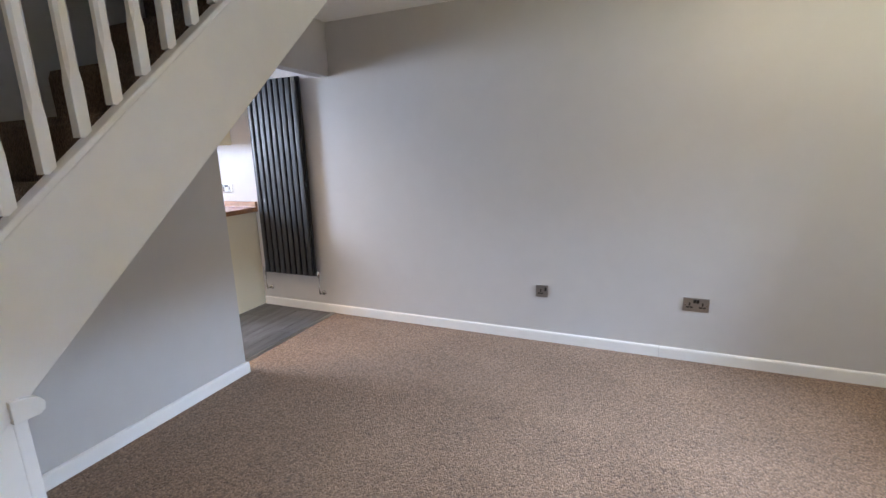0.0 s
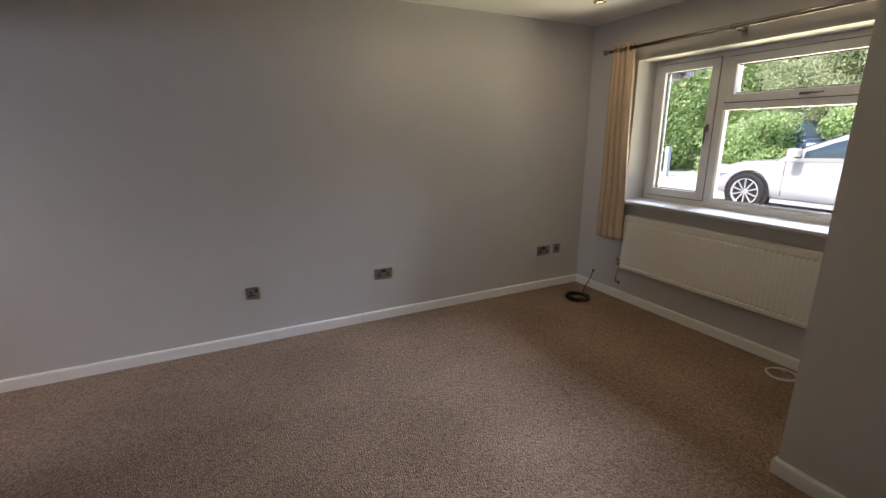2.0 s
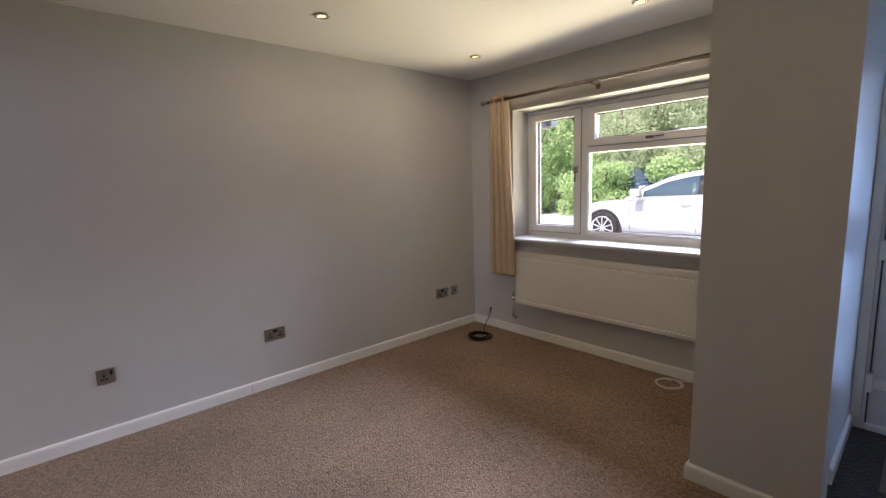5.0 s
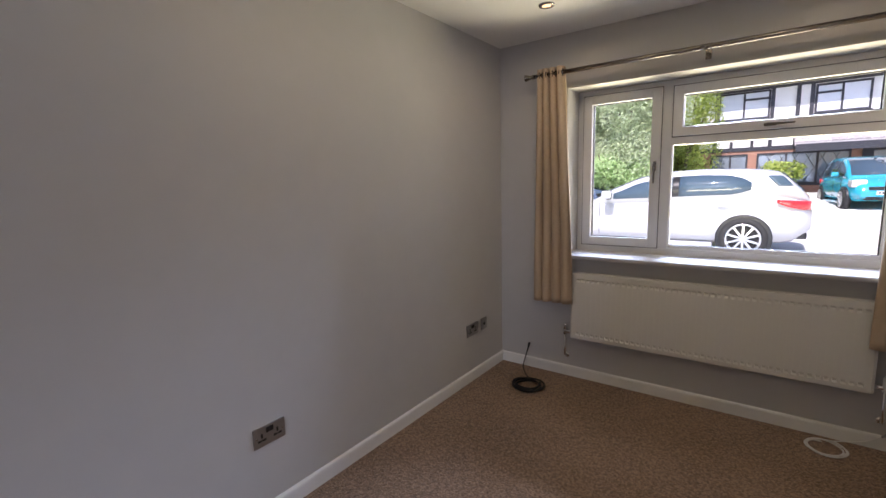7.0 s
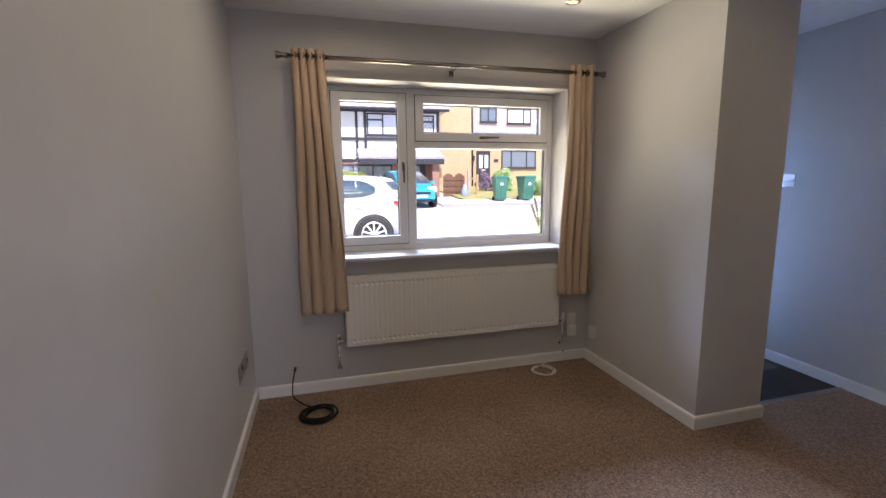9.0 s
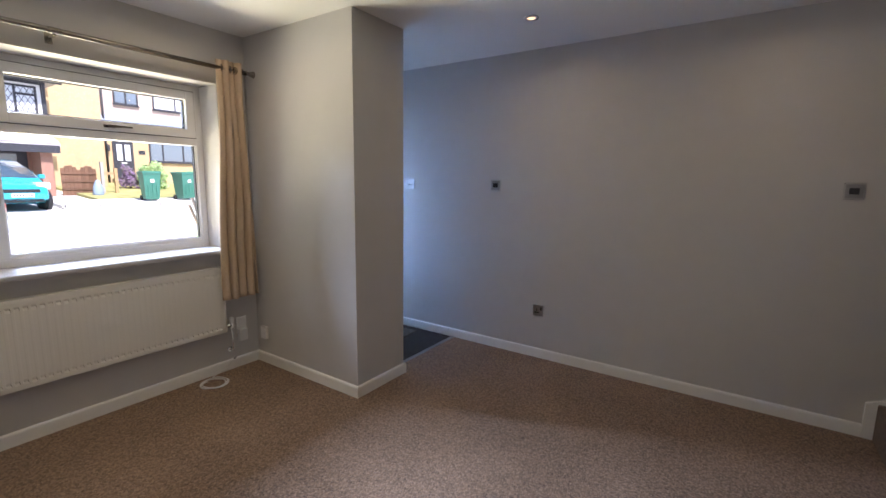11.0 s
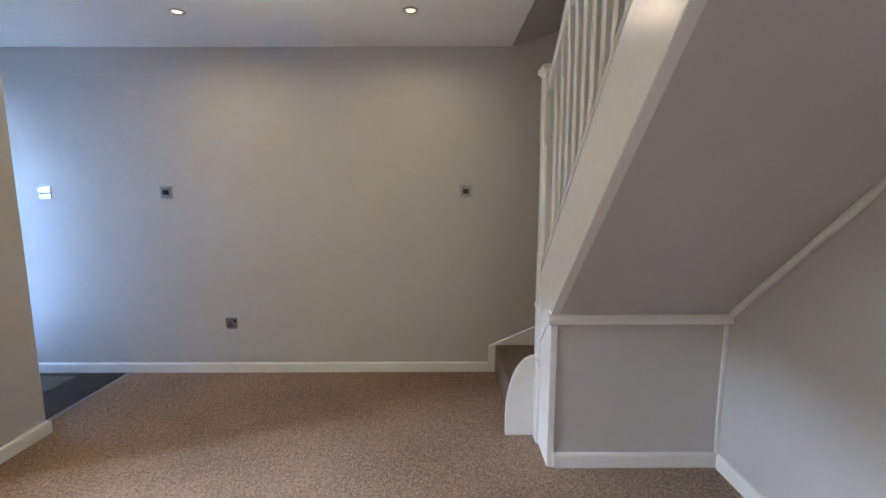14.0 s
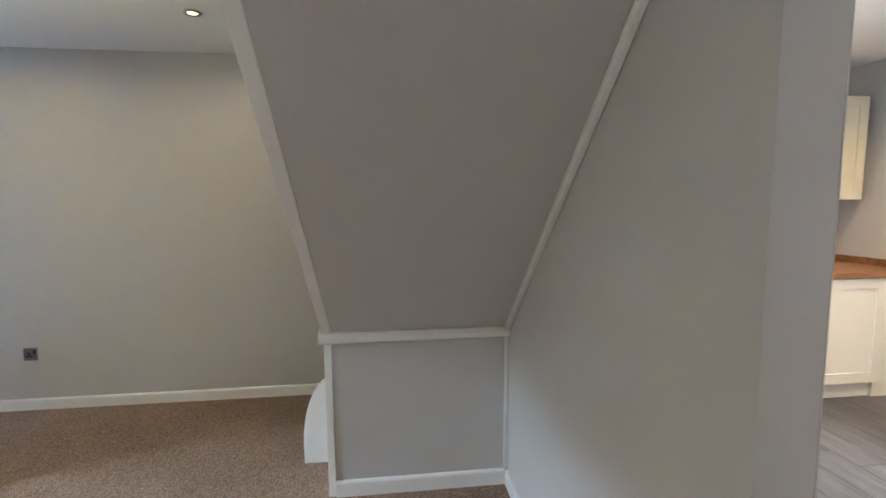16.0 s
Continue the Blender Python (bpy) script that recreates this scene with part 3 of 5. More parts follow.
part("newel_drop", bx(NX + 0.02, NX + 0.062, NY + 0.012, NY + 0.05, 0.465, 0.492, 0.008), M_GLOSS, newel)
part("newel_band", bx(NX - 0.047, NX + 0.051, NY - 0.047, NY + 0.051, 0.735, 0.765, 0.007), M_GLOSS, newel)
rail_z = lambda y: 1.245 + 0.94 * y
part("handrail", prism([(NY + 0.04, rail_z(NY + 0.04)), (ye, rail_z(ye)), (ye, rail_z(ye) + 0.055), (NY + 0.04, rail_z(NY + 0.04) + 0.055)], "x", NX - 0.03, NX + 0.03, 0.012, 3), M_GLOSS, stairs)
by = 0.733
while by < 2.4:
    z0, z1 = s_top(by) + 0.02, rail_z(by) + 0.005
    part("baluster", chamfered_post((NX, by), 0.0165, z0, z1, z0 + 0.16, z1 - 0.16, 0.008), M_GLOSS, stairs)
    by += 0.1003


def step(poly, z0, z1):
    return prism(poly, "z", z0, z1, 0.012, 2)


X0 = KIT + 0.003
YB = BACK + 0.022
p0 = (NX - 0.03, NY - 0.05)
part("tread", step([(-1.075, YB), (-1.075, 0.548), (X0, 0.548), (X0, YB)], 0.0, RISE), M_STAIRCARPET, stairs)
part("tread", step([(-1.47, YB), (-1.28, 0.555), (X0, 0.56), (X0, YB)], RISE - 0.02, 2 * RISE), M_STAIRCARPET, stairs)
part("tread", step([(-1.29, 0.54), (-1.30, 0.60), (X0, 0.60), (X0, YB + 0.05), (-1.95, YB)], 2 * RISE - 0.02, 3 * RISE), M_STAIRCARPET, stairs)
for k in range(4, 13):
    y0 = 0.60 + (k - 4) * GOING
    y1 = y0 + GOING + 0.03 if k < 12 else LONG - 0.002
    zl, zh = (k - 1) * RISE - 0.02, k * RISE
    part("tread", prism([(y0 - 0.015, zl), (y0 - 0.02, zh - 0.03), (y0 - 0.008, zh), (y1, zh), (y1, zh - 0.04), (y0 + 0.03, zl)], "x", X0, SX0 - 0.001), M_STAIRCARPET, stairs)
# quarter-round board closing the end of the bottom steps
arc = [(-1.186, 0.0), (-1.030, 0.0), (-1.030, 0.11)]
arc += [(-1.186 + 0.156 * math.cos(a), 0.11 + 0.355 * math.sin(a)) for a in (radians(d) for d in range(10, 91, 10))]
part("bullnose_board", prism(arc, "y", 0.549, 0.574, 0.004), M_GLOSS, stairs, "white quarter-round end board")
# wall string beside the bottom steps
part("wall_string", prism([(-1.028, 0.0), (-1.028, 0.205), (KIT + 0.002, 0.645), (KIT + 0.002, 0.0)], "y", BACK + 0.001, BACK + 0.021, 0.004), M_GLOSS, stairs)

# ---- ceiling lamps ----


def downlight(x, y, group="ceiling downlights"):
    d = thing("downlight", (x, y, CEIL), "recessed chrome ceiling downlight, lit warm", "ceiling light", group)
    part("bezel", lathe([(0.044, 0.0), (0.044, -0.004), (0.040, -0.008), (0.028, -0.008), (0.025, -0.002), (0.025, 0.0)], (x, y, CEIL), (0, 0, 1), 24), M_SATIN, d, "satin metal ring")
    part("lamp_face", lathe([(0.024, -0.001), (0.024, -0.005), (0.016, -0.007)], (x, y, CEIL), (0, 0, 1), 20), M_LED, d, "glowing warm lamp")
    return d


for lx, ly in DOWNLIGHTS + KITCHEN_LIGHTS:
    downlight(lx, ly)

# ---- sockets and switches ----


def wall_frame(wall, x, z):
    """Pose of a plate's own axes: x along the wall, y out of the wall, z up."""
    if wall == "north":
        return Matrix.Translation((x, LONG, z)) @ Matrix.Rotation(math.pi, 4, "Z")
    if wall == "south":
        return Matrix.Translation((x, BACK, z))
    if wall == "east":
        return Matrix.Translation((WIN, x, z)) @ Matrix.Rotation(math.pi / 2, 4, "Z")


def local_part(name, bm, material, parent, label=""):
    ob = part(name, bm, material, None, label)
    ob.parent = parent
    return ob


def placed(name, m, label, category, group=""):
    ob = new(name)
    ob.empty_display_size = 0.05
    ob.matrix_basis = m
    return tagged(ob, label=label, category=category, group=group)


def pin_holes(parent, cx):
    """The three slots of a socket outlet, dark shutters set in the metal plate."""
    for dx, dz, w, h in ((0, 0.004, 0.0045, 0.0105), (-0.0115, -0.016, 0.0075, 0.0048), (0.0115, -0.016, 0.0075, 0.0048), (0, -0.016, 0.0042, 0.0030)):
        local_part("pin_slot", bx(cx + dx - w, cx + dx + w, 0.0064, 0.0080, dz - h, dz + h, 0.0008, 1), M_BLACK, parent)


def socket(wall, x, z, gang, label, metal=None):
    w = 0.073 if gang == 2 else 0.043
    s = placed("wall_socket", wall_frame(wall, x, z), label, "socket", "wall sockets")
    local_part("plate", bx(-w, w, 0.0, 0.007, -0.043, 0.043, 0.003), metal or M_BRUSHED, s, "brushed metal plate")
    if gang == 2:
        pin_holes(s, -0.036), pin_holes(s, 0.036)
        for dx in (-0.0085, 0.0085):
            local_part("rocker", bx(dx - 0.008, dx + 0.008, 0.006, 0.0115, 0.012, 0.034, 0.002), M_BLACK, s)
        for dx in (-0.060, 0.060):
            local_part("screw", lathe([(0.004, 0.006), (0.004, 0.008), (0.002, 0.0085)], (dx, 0, 0), (0, 1, 0), 10), M_CHROME, s)
    else:
        pin_holes(s, 0.008 if wall != "x" else 0)
        local_part("rocker", bx(-0.033, -0.019, 0.006, 0.0115, 0.004, 0.030, 0.002), M_BLACK, s)
    return s


socket("north", -0.36, 0.375, 1, "single brushed metal wall socket with black inserts")
socket("north", 0.60, 0.378, 2, "double brushed metal wall socket with black inserts")
socket("north", 2.19, 0.372, 2, "double brushed metal wall socket near the corner")
socket("south", 0.896, 0.383, 1, "single brushed metal wall socket low on the wall")
socket("north", -3.28, 1.085, 2, "double chrome kitchen socket above the worktop", M_CHROME)
aer = placed("aerial_socket", wall_frame("north", 2.345, 0.375), "square brushed metal aerial outlet", "socket")
local_part("plate", bx(-0.040, 0.040, 0, 0.007, -0.043, 0.043, 0.003), M_BRUSHED, aer)
local_part("coax_outlet", lathe([(0.011, 0.006), (0.011, 0.010), (0.006, 0.011)], (0, 0, 0), (0, 1, 0), 14), M_BLACK, aer)


def switch(x, z, label, face):
    s = placed("light_switch", wall_frame("south", x, z), label, "switch", "wall switches")
    local_part("plate", bx(-0.045, 0.045, 0, 0.008, -0.045, 0.045, 0.004), M_SATIN, s, "satin chrome plate")
    if face:
        local_part("bezel", bx(-0.037, 0.037, 0.007, 0.0095, -0.036, 0.036, 0.002), M_BRUSHED, s, "darker metal surround")
        local_part("rocker", bx(-0.021, 0.021, 0.009, 0.0130, -0.017, 0.017, 0.002), M_BLACK, s, "black centre")
    else:
        for dx in (-0.013, 0.013):
            local_part("toggle", lathe([(0.006, 0.008), (0.006, 0.014), (0.003, 0.024), (0.0015, 0.026)], (dx, 0, 0), (0, 1, -0.35), 10), M_CHROME, s)
        for dx in (-0.03, 0.03):
            local_part("screw", lathe([(0.004, 0.008), (0.004, 0.010), (0.002, 0.0105)], (dx, 0, 0), (0, 1, 0), 10), M_CHROME, s)


switch(2.173, 1.352, "chrome toggle switch plate by the front door", False)
switch(1.304, 1.353, "chrome square switch plate with black centre", True)
switch(-0.850, 1.358, "chrome square switch plate beside the stairs", True)

# ---- living-room radiator ----
RY0, RY1, RZ0, RZ1 = 1.272, 2.817, 0.305, 0.772
rad = thing("radiator", (2.59, 2.04, RZ0), "white enamelled panel radiator under the window", "radiator")
bm = bmesh.new()
n = 45
pitch = (RY1 - RY0 - 0.07) / n
cols = [(RY0, 0.006, 0), (RY0 + 0.012, 0.0, 0)]
for i in range(n):
    y = RY0 + 0.035 + i * pitch
    cols += [(y + pitch * f, 0.0, k) for f, k in ((0.14, 0), (0.26, 1), (0.74, 1), (0.86, 0))]
cols += [(RY1 - 0.012, 0.0, 0), (RY1, 0.006, 0)]
levels = [(RZ0 + 0.006, 0), (RZ0 + 0.026, 0), (RZ0 + 0.037, 1), (RZ0 + 0.052, 0.1), (RZ1 - 0.064, 0.1), (RZ1 - 0.049, 1), (RZ1 - 0.038, 0), (RZ1 - 0.012, 0)]
skin = [[bm.verts.new((2.563 + edge + 0.006 * k * q, y, z)) for z, q in levels] for y, edge, k in cols]
for a, b in zip(skin, skin[1:]):
    for j in range(len(levels) - 1):
        bm.faces.new((a[j], a[j + 1], b[j + 1], b[j]))
rim = [skin[0][j] for j in range(len(levels))] + [c[-1] for c in skin[1:]] + [skin[-1][j] for j in range(len(levels) - 2, -1, -1)] + [c[0] for c in skin[-2:0:-1]]
back = [bm.verts.new((2.590, v.co.y, v.co.z)) for v in rim]
for i in range(len(rim)):
    k = (i + 1) % len(rim)
    bm.faces.new((rim[i], back[i], back[k], rim[k]))
bm.faces.new(back)
bmesh.ops.recalc_face_normals(bm, faces=bm.faces[:])
part("panel", bm, M_RAD, rad, "white panel pressed with vertical flutes")
part("top_grille", boxes((2.566, 2.612, RY0 + 0.004, RY1 - 0.004, RZ1 - 0.010, RZ1 - 0.004), (2.562, 2.568, RY0, RY1, RZ1 - 0.022, RZ1), (2.610, 2.616, RY0, RY1, RZ1 - 0.022, RZ1), bevel=0.002), M_RAD, rad)
part("bottom_seam", bx(2.566, 2.586, RY0 + 0.004, RY1 - 0.004, RZ0, RZ0 + 0.012, 0.003), M_RAD, rad)
for s, e in ((RY0, RY0 + 0.003), (RY1 - 0.003, RY1)):
    part("side_panel", bx(2.570, 2.614, s, e, RZ0 + 0.012, RZ1 - 0.010, 0.001, 1), M_RAD, rad)
for yy in (RY0 + 0.25, RY1 - 0.25):
    part("bracket", bx(2.590, WIN, yy - 0.015, yy + 0.015, RZ0 + 0.03, RZ1 - 0.05), M_RAD, rad)
for yy, kind in ((RY1 + 0.045, "lock"), (RY0 - 0.045, "thermo")):
    sgn = -1 if yy > 2 else 1
    part("valve_body", lathe([(0.011, 0), (0.013, 0.006), (0.013, 0.03), (0.009, 0.034), (0.009, 0.05)], (2.59, yy, RZ0 + 0.035), (0, sgn, 0), 14), M_CHROME, rad)
    part("valve_stem", lathe([(0.013, -0.02), (0.015, -0.012), (0.015, 0.012), (0.012, 0.018), (0.014, 0.02), (0.014, 0.05), (0.010, 0.056)], (2.59, yy, RZ0 + 0.035), (0, 0, 1), 16), M_WHITEPL if kind == "thermo" else M_CHROME, rad)
    part("pipe", tube([(2.59, yy, RZ0 + 0.02), (2.59, yy, 0.17), (2.595, yy, 0.155), (WIN + 0.005, yy, 0.15)], 0.0085, 10), M_CHROME, rad)
    part("pipe_rose", lathe([(0.020, 0.0), (0.019, 0.006), (0.010, 0.009)], (WIN, yy, 0.15), (-1, 0, 0), 18), M_CHROME, rad)

# ---- curtain pole and curtains ----
PX, PZ = 2.525, 2.088
pole = thing("curtain_pole", (PX, 2.07, PZ), "satin nickel curtain pole with flared finials", "curtain pole")
part("rod", tube([(PX, 1.06, PZ), (PX, 3.08, PZ)], 0.0135, 14), M_BRASSY, pole)
part("rod_joint", tube([(PX, 2.05, PZ), (PX, 2.10, PZ)], 0.0155, 14), M_BRASSY, pole)
for yy, d in ((3.075, 1), (1.065, -1)):
    part("finial", lathe([(0.0145, 0.0), (0.015, 0.012), (0.011, 0.018), (0.013, 0.03), (0.022, 0.058), (0.023, 0.062), (0.012, 0.064)], (PX, yy, PZ), (0, d, 0), 18), M_BRASSY, pole)
for yy in (1.12, 2.075, 3.02):
    part("bracket", boxes((PX, WIN, yy - 0.006, yy + 0.006, PZ - 0.024, PZ - 0.014), (WIN - 0.008, WIN, yy - 0.015, yy + 0.015, PZ - 0.045, PZ + 0.01), bevel=0.002), M_BRASSY, pole)


def curtain(cx, yt0, yt1, yb0, yb1, z0, z1, folds, label, seed):
    """An eyelet curtain drawn to one side, its heading folded deep round the pole."""
    rng = random.Random(seed)
    c = thing("curtain", (PX, (yb0 + yb1) / 2, z0), label, "curtain", "cream curtains")
    bm = bmesh.new()
    nu, nv = folds * 14, 46
    grid = []
    ph = [rng.uniform(-0.5, 0.5) for _ in range(folds + 2)]
    for j in range(nv + 1):
        v = j / nv
        z = z1 + (z0 - z1) * v
        row = []
        for i in range(nu + 1):
            u = i / nu
            y = (yt0 + (yb0 - yt0) * v ** 0.8) * (1 - u) + (yt1 + (yb1 - yt1) * v ** 0.8) * u
            k = u * folds
            ki = int(min(k, folds - 1e-6))
            amp = 0.036 * (1 - 0.25 * v) * (0.85 + 0.3 * math.sin(3.1 * ki + seed))
            wob = ph[ki] * v * 0.55 + 0.25 * math.sin(5 * v + ki)* v
            s = math.sin(2 * math.pi * (k + 0.06 * wob) + wob)
            x = cx + amp * (abs(s) ** 0.75) * (1 if s > 0 else -1) + 0.006 * math.sin(9 * v + 2 * u)
            y += 0.010 * math.cos(2 * math.pi * k) + 0.006 * math.sin(6 * v + ki)
            row.append(bm.verts.new((min(x, 2.548 if z < 0.95 else 2.60), y, z)))
        grid.append(row)
    for a, b in zip(grid, grid[1:]):
        for i in range(nu):
            bm.faces.new((a[i], a[i + 1], b[i + 1], b[i])).smooth = True
    cl = part("cloth", bm, M_CURTAIN, c, "cream woven cloth with deep folds")
    so = cl.modifiers.new("thickness", "SOLIDIFY")
    so.thickness, so.offset = 0.003, 0
    for i in range(folds * 2):
        yy = yt0 + (yt1 - yt0) * (i + 0.5) / (folds * 2)
        part("eyelet", tube([(PX + 0.021 * math.cos(a), yy + 0.004 * math.cos(a), PZ + 0.021 * math.sin(a)) for a in (2 * math.pi * k / 14 for k in range(14))], 0.004, 6, True), M_BRASSY, c)
    return c


curtain(2.535, 2.865, 3.045, 2.785, 3.065, 0.555, 2.128, 4, "cream eyelet curtain drawn back, full length of the window", 3)
curtain(2.530, 1.085, 1.250, 1.045, 1.300, 0.548, 2.138, 4, "cream eyelet curtain bunched beside the wall stub", 8)

# ---- plates, boxes and cables by the window ----
pl = thing("phone_socket", (WIN, 1.135, 0.29), "white telephone socket plate low on the wall", "socket")
part("plate", bx(WIN - 0.012, WIN, 1.098, 1.172, 0.285, 0.372, 0.004), M_WHITEPL, pl)
part("adapter", bx(WIN - 0.036, WIN - 0.001, 1.105, 1.165, 0.195, 0.283, 0.006), M_WHITEPL, pl)
wb = thing("junction_box", (2.525, 1.0, 0.235), "small white junction box on the wall stub", "box")
part("cover", bx(2.495, 2.56, 1.0, 1.024, 0.19, 0.285, 0.005), M_WHITEPL, wb)


def coil(name, cx, cy, r, turns, rad_, material, tail, label, seed, loose=0.10):
    rng = random.Random(seed)
    c = thing(name, (cx, cy, 0), label, "cable")
    pts = []
    for i in range(turns * 28):
        a = 2 * math.pi * i / 28
        t = i / 28
        rr = r * (1 + loose * math.sin(1.7 * t + seed) + 0.03 * math.sin(a * 2 + t))
        pts.append((cx + rr * math.cos(a) * 0.95 + (0.006 + 0.05 * (loose - 0.1)) * math.sin(t * 2.2), cy + rr * math.sin(a) + (0.008 + 0.09 * (loose - 0.1)) * math.cos(t * 1.3), rad_ + 0.0045 * t + 0.002 * math.sin(3 * a + t)))
    part("loop", tube(pts, rad_, 8), material, c)
    part("tail", tube(tail, rad_ * 0.8, 8), material, c)
    part("plug", tube([tail[-1], tuple(Vector(tail[-1]) + (Vector(tail[-1]) - Vector(tail[-2])).normalized() * 0.03)], rad_ * 1.6, 8), M_BRUSHED if material is not M_CABLE else M_BLACK, c)


def bend(*pts, n=8):
    """A smooth line through the given points."""
    out = []
    P = [Vector(p) for p in pts]
    P = [P[0]] + P + [P[-1]]
    for a, b, c, d in zip(P, P[1:], P[2:], P[3:]):
        for i in range(n):
            t = i / n
            out.append(tuple(0.5 * ((2 * b) + (c - a) * t + (2 * a - 5 * b + 4 * c - d) * t * t + (3 * b - a - 3 * c + d) * t ** 3)))
    return out + [tuple(P[-2])]


coil("black_cable", 2.29, 3.005, 0.094, 6, 0.0050, M_CABLE, bend((2.375, 3.03, 0.012), (2.45, 3.10, 0.012), (2.53, 3.16, 0.03), (2.585, 3.165, 0.09), (2.60, 3.15, 0.165)), "coil of black cable lying on the carpet", 2, 0.14)
coil("white_cable", 2.475, 1.44, 0.078, 3, 0.0038, M_WHITEPL, bend((2.55, 1.43, 0.008), (2.59, 1.37, 0.008), (2.602, 1.28, 0.03), (2.60, 1.22, 0.078)), "loop of white cable lying on the carpet", 5)

# ---- kitchen ----
structure("kitchen_wall_end_trim", bx(KITB - 0.004, KITB - 0.001, OPEN_Y - 0.004, OPEN_Y, 0.08, HEAD), M_WALL, "plaster edge of the kitchen opening", "trim")
kr = thing("column_radiator", (-2.57, 3.33, 0.32), "tall anthracite column radiator on the kitchen wall", "radiator")
for i in range(9):
    cx = -2.812 + i * 0.0605
    part("column", boxes((cx - 0.022, cx + 0.022, 3.298, 3.322, 0.34, 1.975), bevel=0.010), M_ANTHRACITE, kr)
    part("rear_column", boxes((cx - 0.022, cx + 0.022, 3.340, 3.362, 0.34, 1.975), bevel=0.009), M_ANTHRACITE, kr)
for z in (0.352, 1.962):
    part("header_tube", tube([(-2.845, 3.331, z), (-2.295, 3.331, z)], 0.017, 12), M_ANTHRACITE, kr)
for xx in (-2.868, -2.300):
    part("valve", lathe([(0.012, -0.012), (0.014, 0.0), (0.014, 0.03), (0.010, 0.036)], (xx + (0.03 if xx > -2.5 else 0), 3.331, 0.345), (0, 0, 1), 14), M_CHROME, kr)
    part("pipe", tube([(xx + (0.03 if xx > -2.5 else 0), 3.331, 0.34), (xx + (0.03 if xx > -2.5 else 0), 3.331, 0.185), (xx + (0.03 if xx > -2.5 else 0), 3.338, 0.172), (xx + (0.03 if xx > -2.5 else 0), LONG, 0.17)], 0.0085, 10), M_CHROME, kr)
    part("pipe_rose", lathe([(0.022, 0), (0.020, 0.007), (0.010, 0.010)], (xx + (0.03 if xx > -2.5 else 0), LONG, 0.17), (0, -1, 0), 18), M_CHROME, kr)
for z in (0.55, 1.75):
    part("bracket", bx(-2.60, -2.54, 3.36, LONG, z, z + 0.03), M_ANTHRACITE, kr)


def shaker_door(x0, x1, yf, z0, z1, facing, material, parent, name="door"):
    """A framed door with a recessed middle panel. facing: +1 or -1 along y."""
    t = 0.02 * facing
    d = part(name, boxes((x0, x0 + 0.07, yf - t, yf, z0, z1), (x1 - 0.07, x1, yf - t, yf, z0, z1), (x0 + 0.069, x1 - 0.069, yf - t, yf, z0, z0 + 0.07), (x0 + 0.069, x1 - 0.069, yf - t, yf, z1 - 0.07, z1), bevel=0.002), material, parent)
    part("inset_panel", bx(x0 + 0.06, x1 - 0.06, yf - t * 0.9, yf - t * 0.45, z0 + 0.06, z1 - 0.06), material, d)
    return d


def base_unit(x0, x1, yb, yf, top, facing, material, label, doors=1):
    """A floor cabinet: carcass, plinth and shaker doors."""
    u = thing("base_cabinet", ((x0 + x1) / 2, (yb + yf) / 2, 0), label, "cabinet", "kitchen base units")
    s = facing
    part("carcass", bx(x0, x1, yb, yf - 0.022 * s, 0.11, top), material, u)
    part("plinth", bx(x0, x1, yb, yf - 0.065 * s, 0.0, 0.112), material, u)
    w = (x1 - x0) / doors
    for i in range(doors):
        shaker_door(x0 + i * w + 0.002, x0 + (i + 1) * w - 0.002, yf, 0.125, top - 0.004, s, material, u)
    return u


def wall_unit(x0, x1, yb, yf, z0, z1, facing, material, label, doors=1):
    u = thing("wall_cabinet", ((x0 + x1) / 2, (yb + yf) / 2, z0), label, "cabinet", "kitchen wall units")
    part("carcass", bx(x0, x1, yb, yf - 0.022 * facing, z0, z1), material, u)
    w = (x1 - x0) / doors
    for i in range(doors):
        shaker_door(x0 + i * w + 0.002, x0 + (i + 1) * w - 0.002, yf, z0, z1, facing, material, u)
    return u


def worktop(x0, x1, y0, y1, z0, z1, up, label):
    """An oiled block worktop built of long staves, with an upstand at the wall."""
    w = thing("worktop", ((x0 + x1) / 2, (y0 + y1) / 2, z0), label, "worktop", "kitchen worktops")
    n = 14
    d = (y1 - y0) / n
    for i in range(n):
        cut = x0 + (x1 - x0) * (0.25 + 0.5 * ((i * 7) % 5) / 5)
        for a, b in ((x0, cut), (cut, x1)):
            part("stave", bx(a, b, y0 + i * d, y0 + (i + 1) * d, z0, z1, 0.0012, 1), M_BLOCK, w)
    for ux0, ux1, uy0, uy1 in up:
        part("upstand", bx(ux0, ux1, uy0, uy1, z1, z1 + 0.05, 0.002, 1), M_BLOCK, w)


# run along the north wall
part_end = thing("end_panel", (-2.96, 3.1, 0), "cream end panel of the kitchen units", "panel")
part("panel", bx(-2.978, -2.960, 2.79, LONG - 0.001, 0.0, 0.876, 0.001, 1), M_CREAM, part_end)
for x0, x1 in ((-3.578, -2.98), (-4.18, -3.58), (-4.997, -4.182)):
    base_unit(x0, x1, LONG - 0.002, 2.79, 0.876, -1, M_CREAM, "cream shaker base cabinet under wooden worktop")
worktop(-4.998, -2.935, 2.765, LONG - 0.001, 0.878, 0.918, [(-4.998, -2.935, LONG - 0.02, LONG - 0.001)], "oiled wooden block worktop on cream units")
wall_unit(-3.75, -3.155, LONG - 0.001, 3.06, 1.475, 2.12, -1, M_CREAM, "cream shaker wall cabinet")
wall_unit(-4.40, -3.755, LONG - 0.001, 3.06, 1.475, 2.12, -1, M_CREAM, "cream shaker wall cabinet")
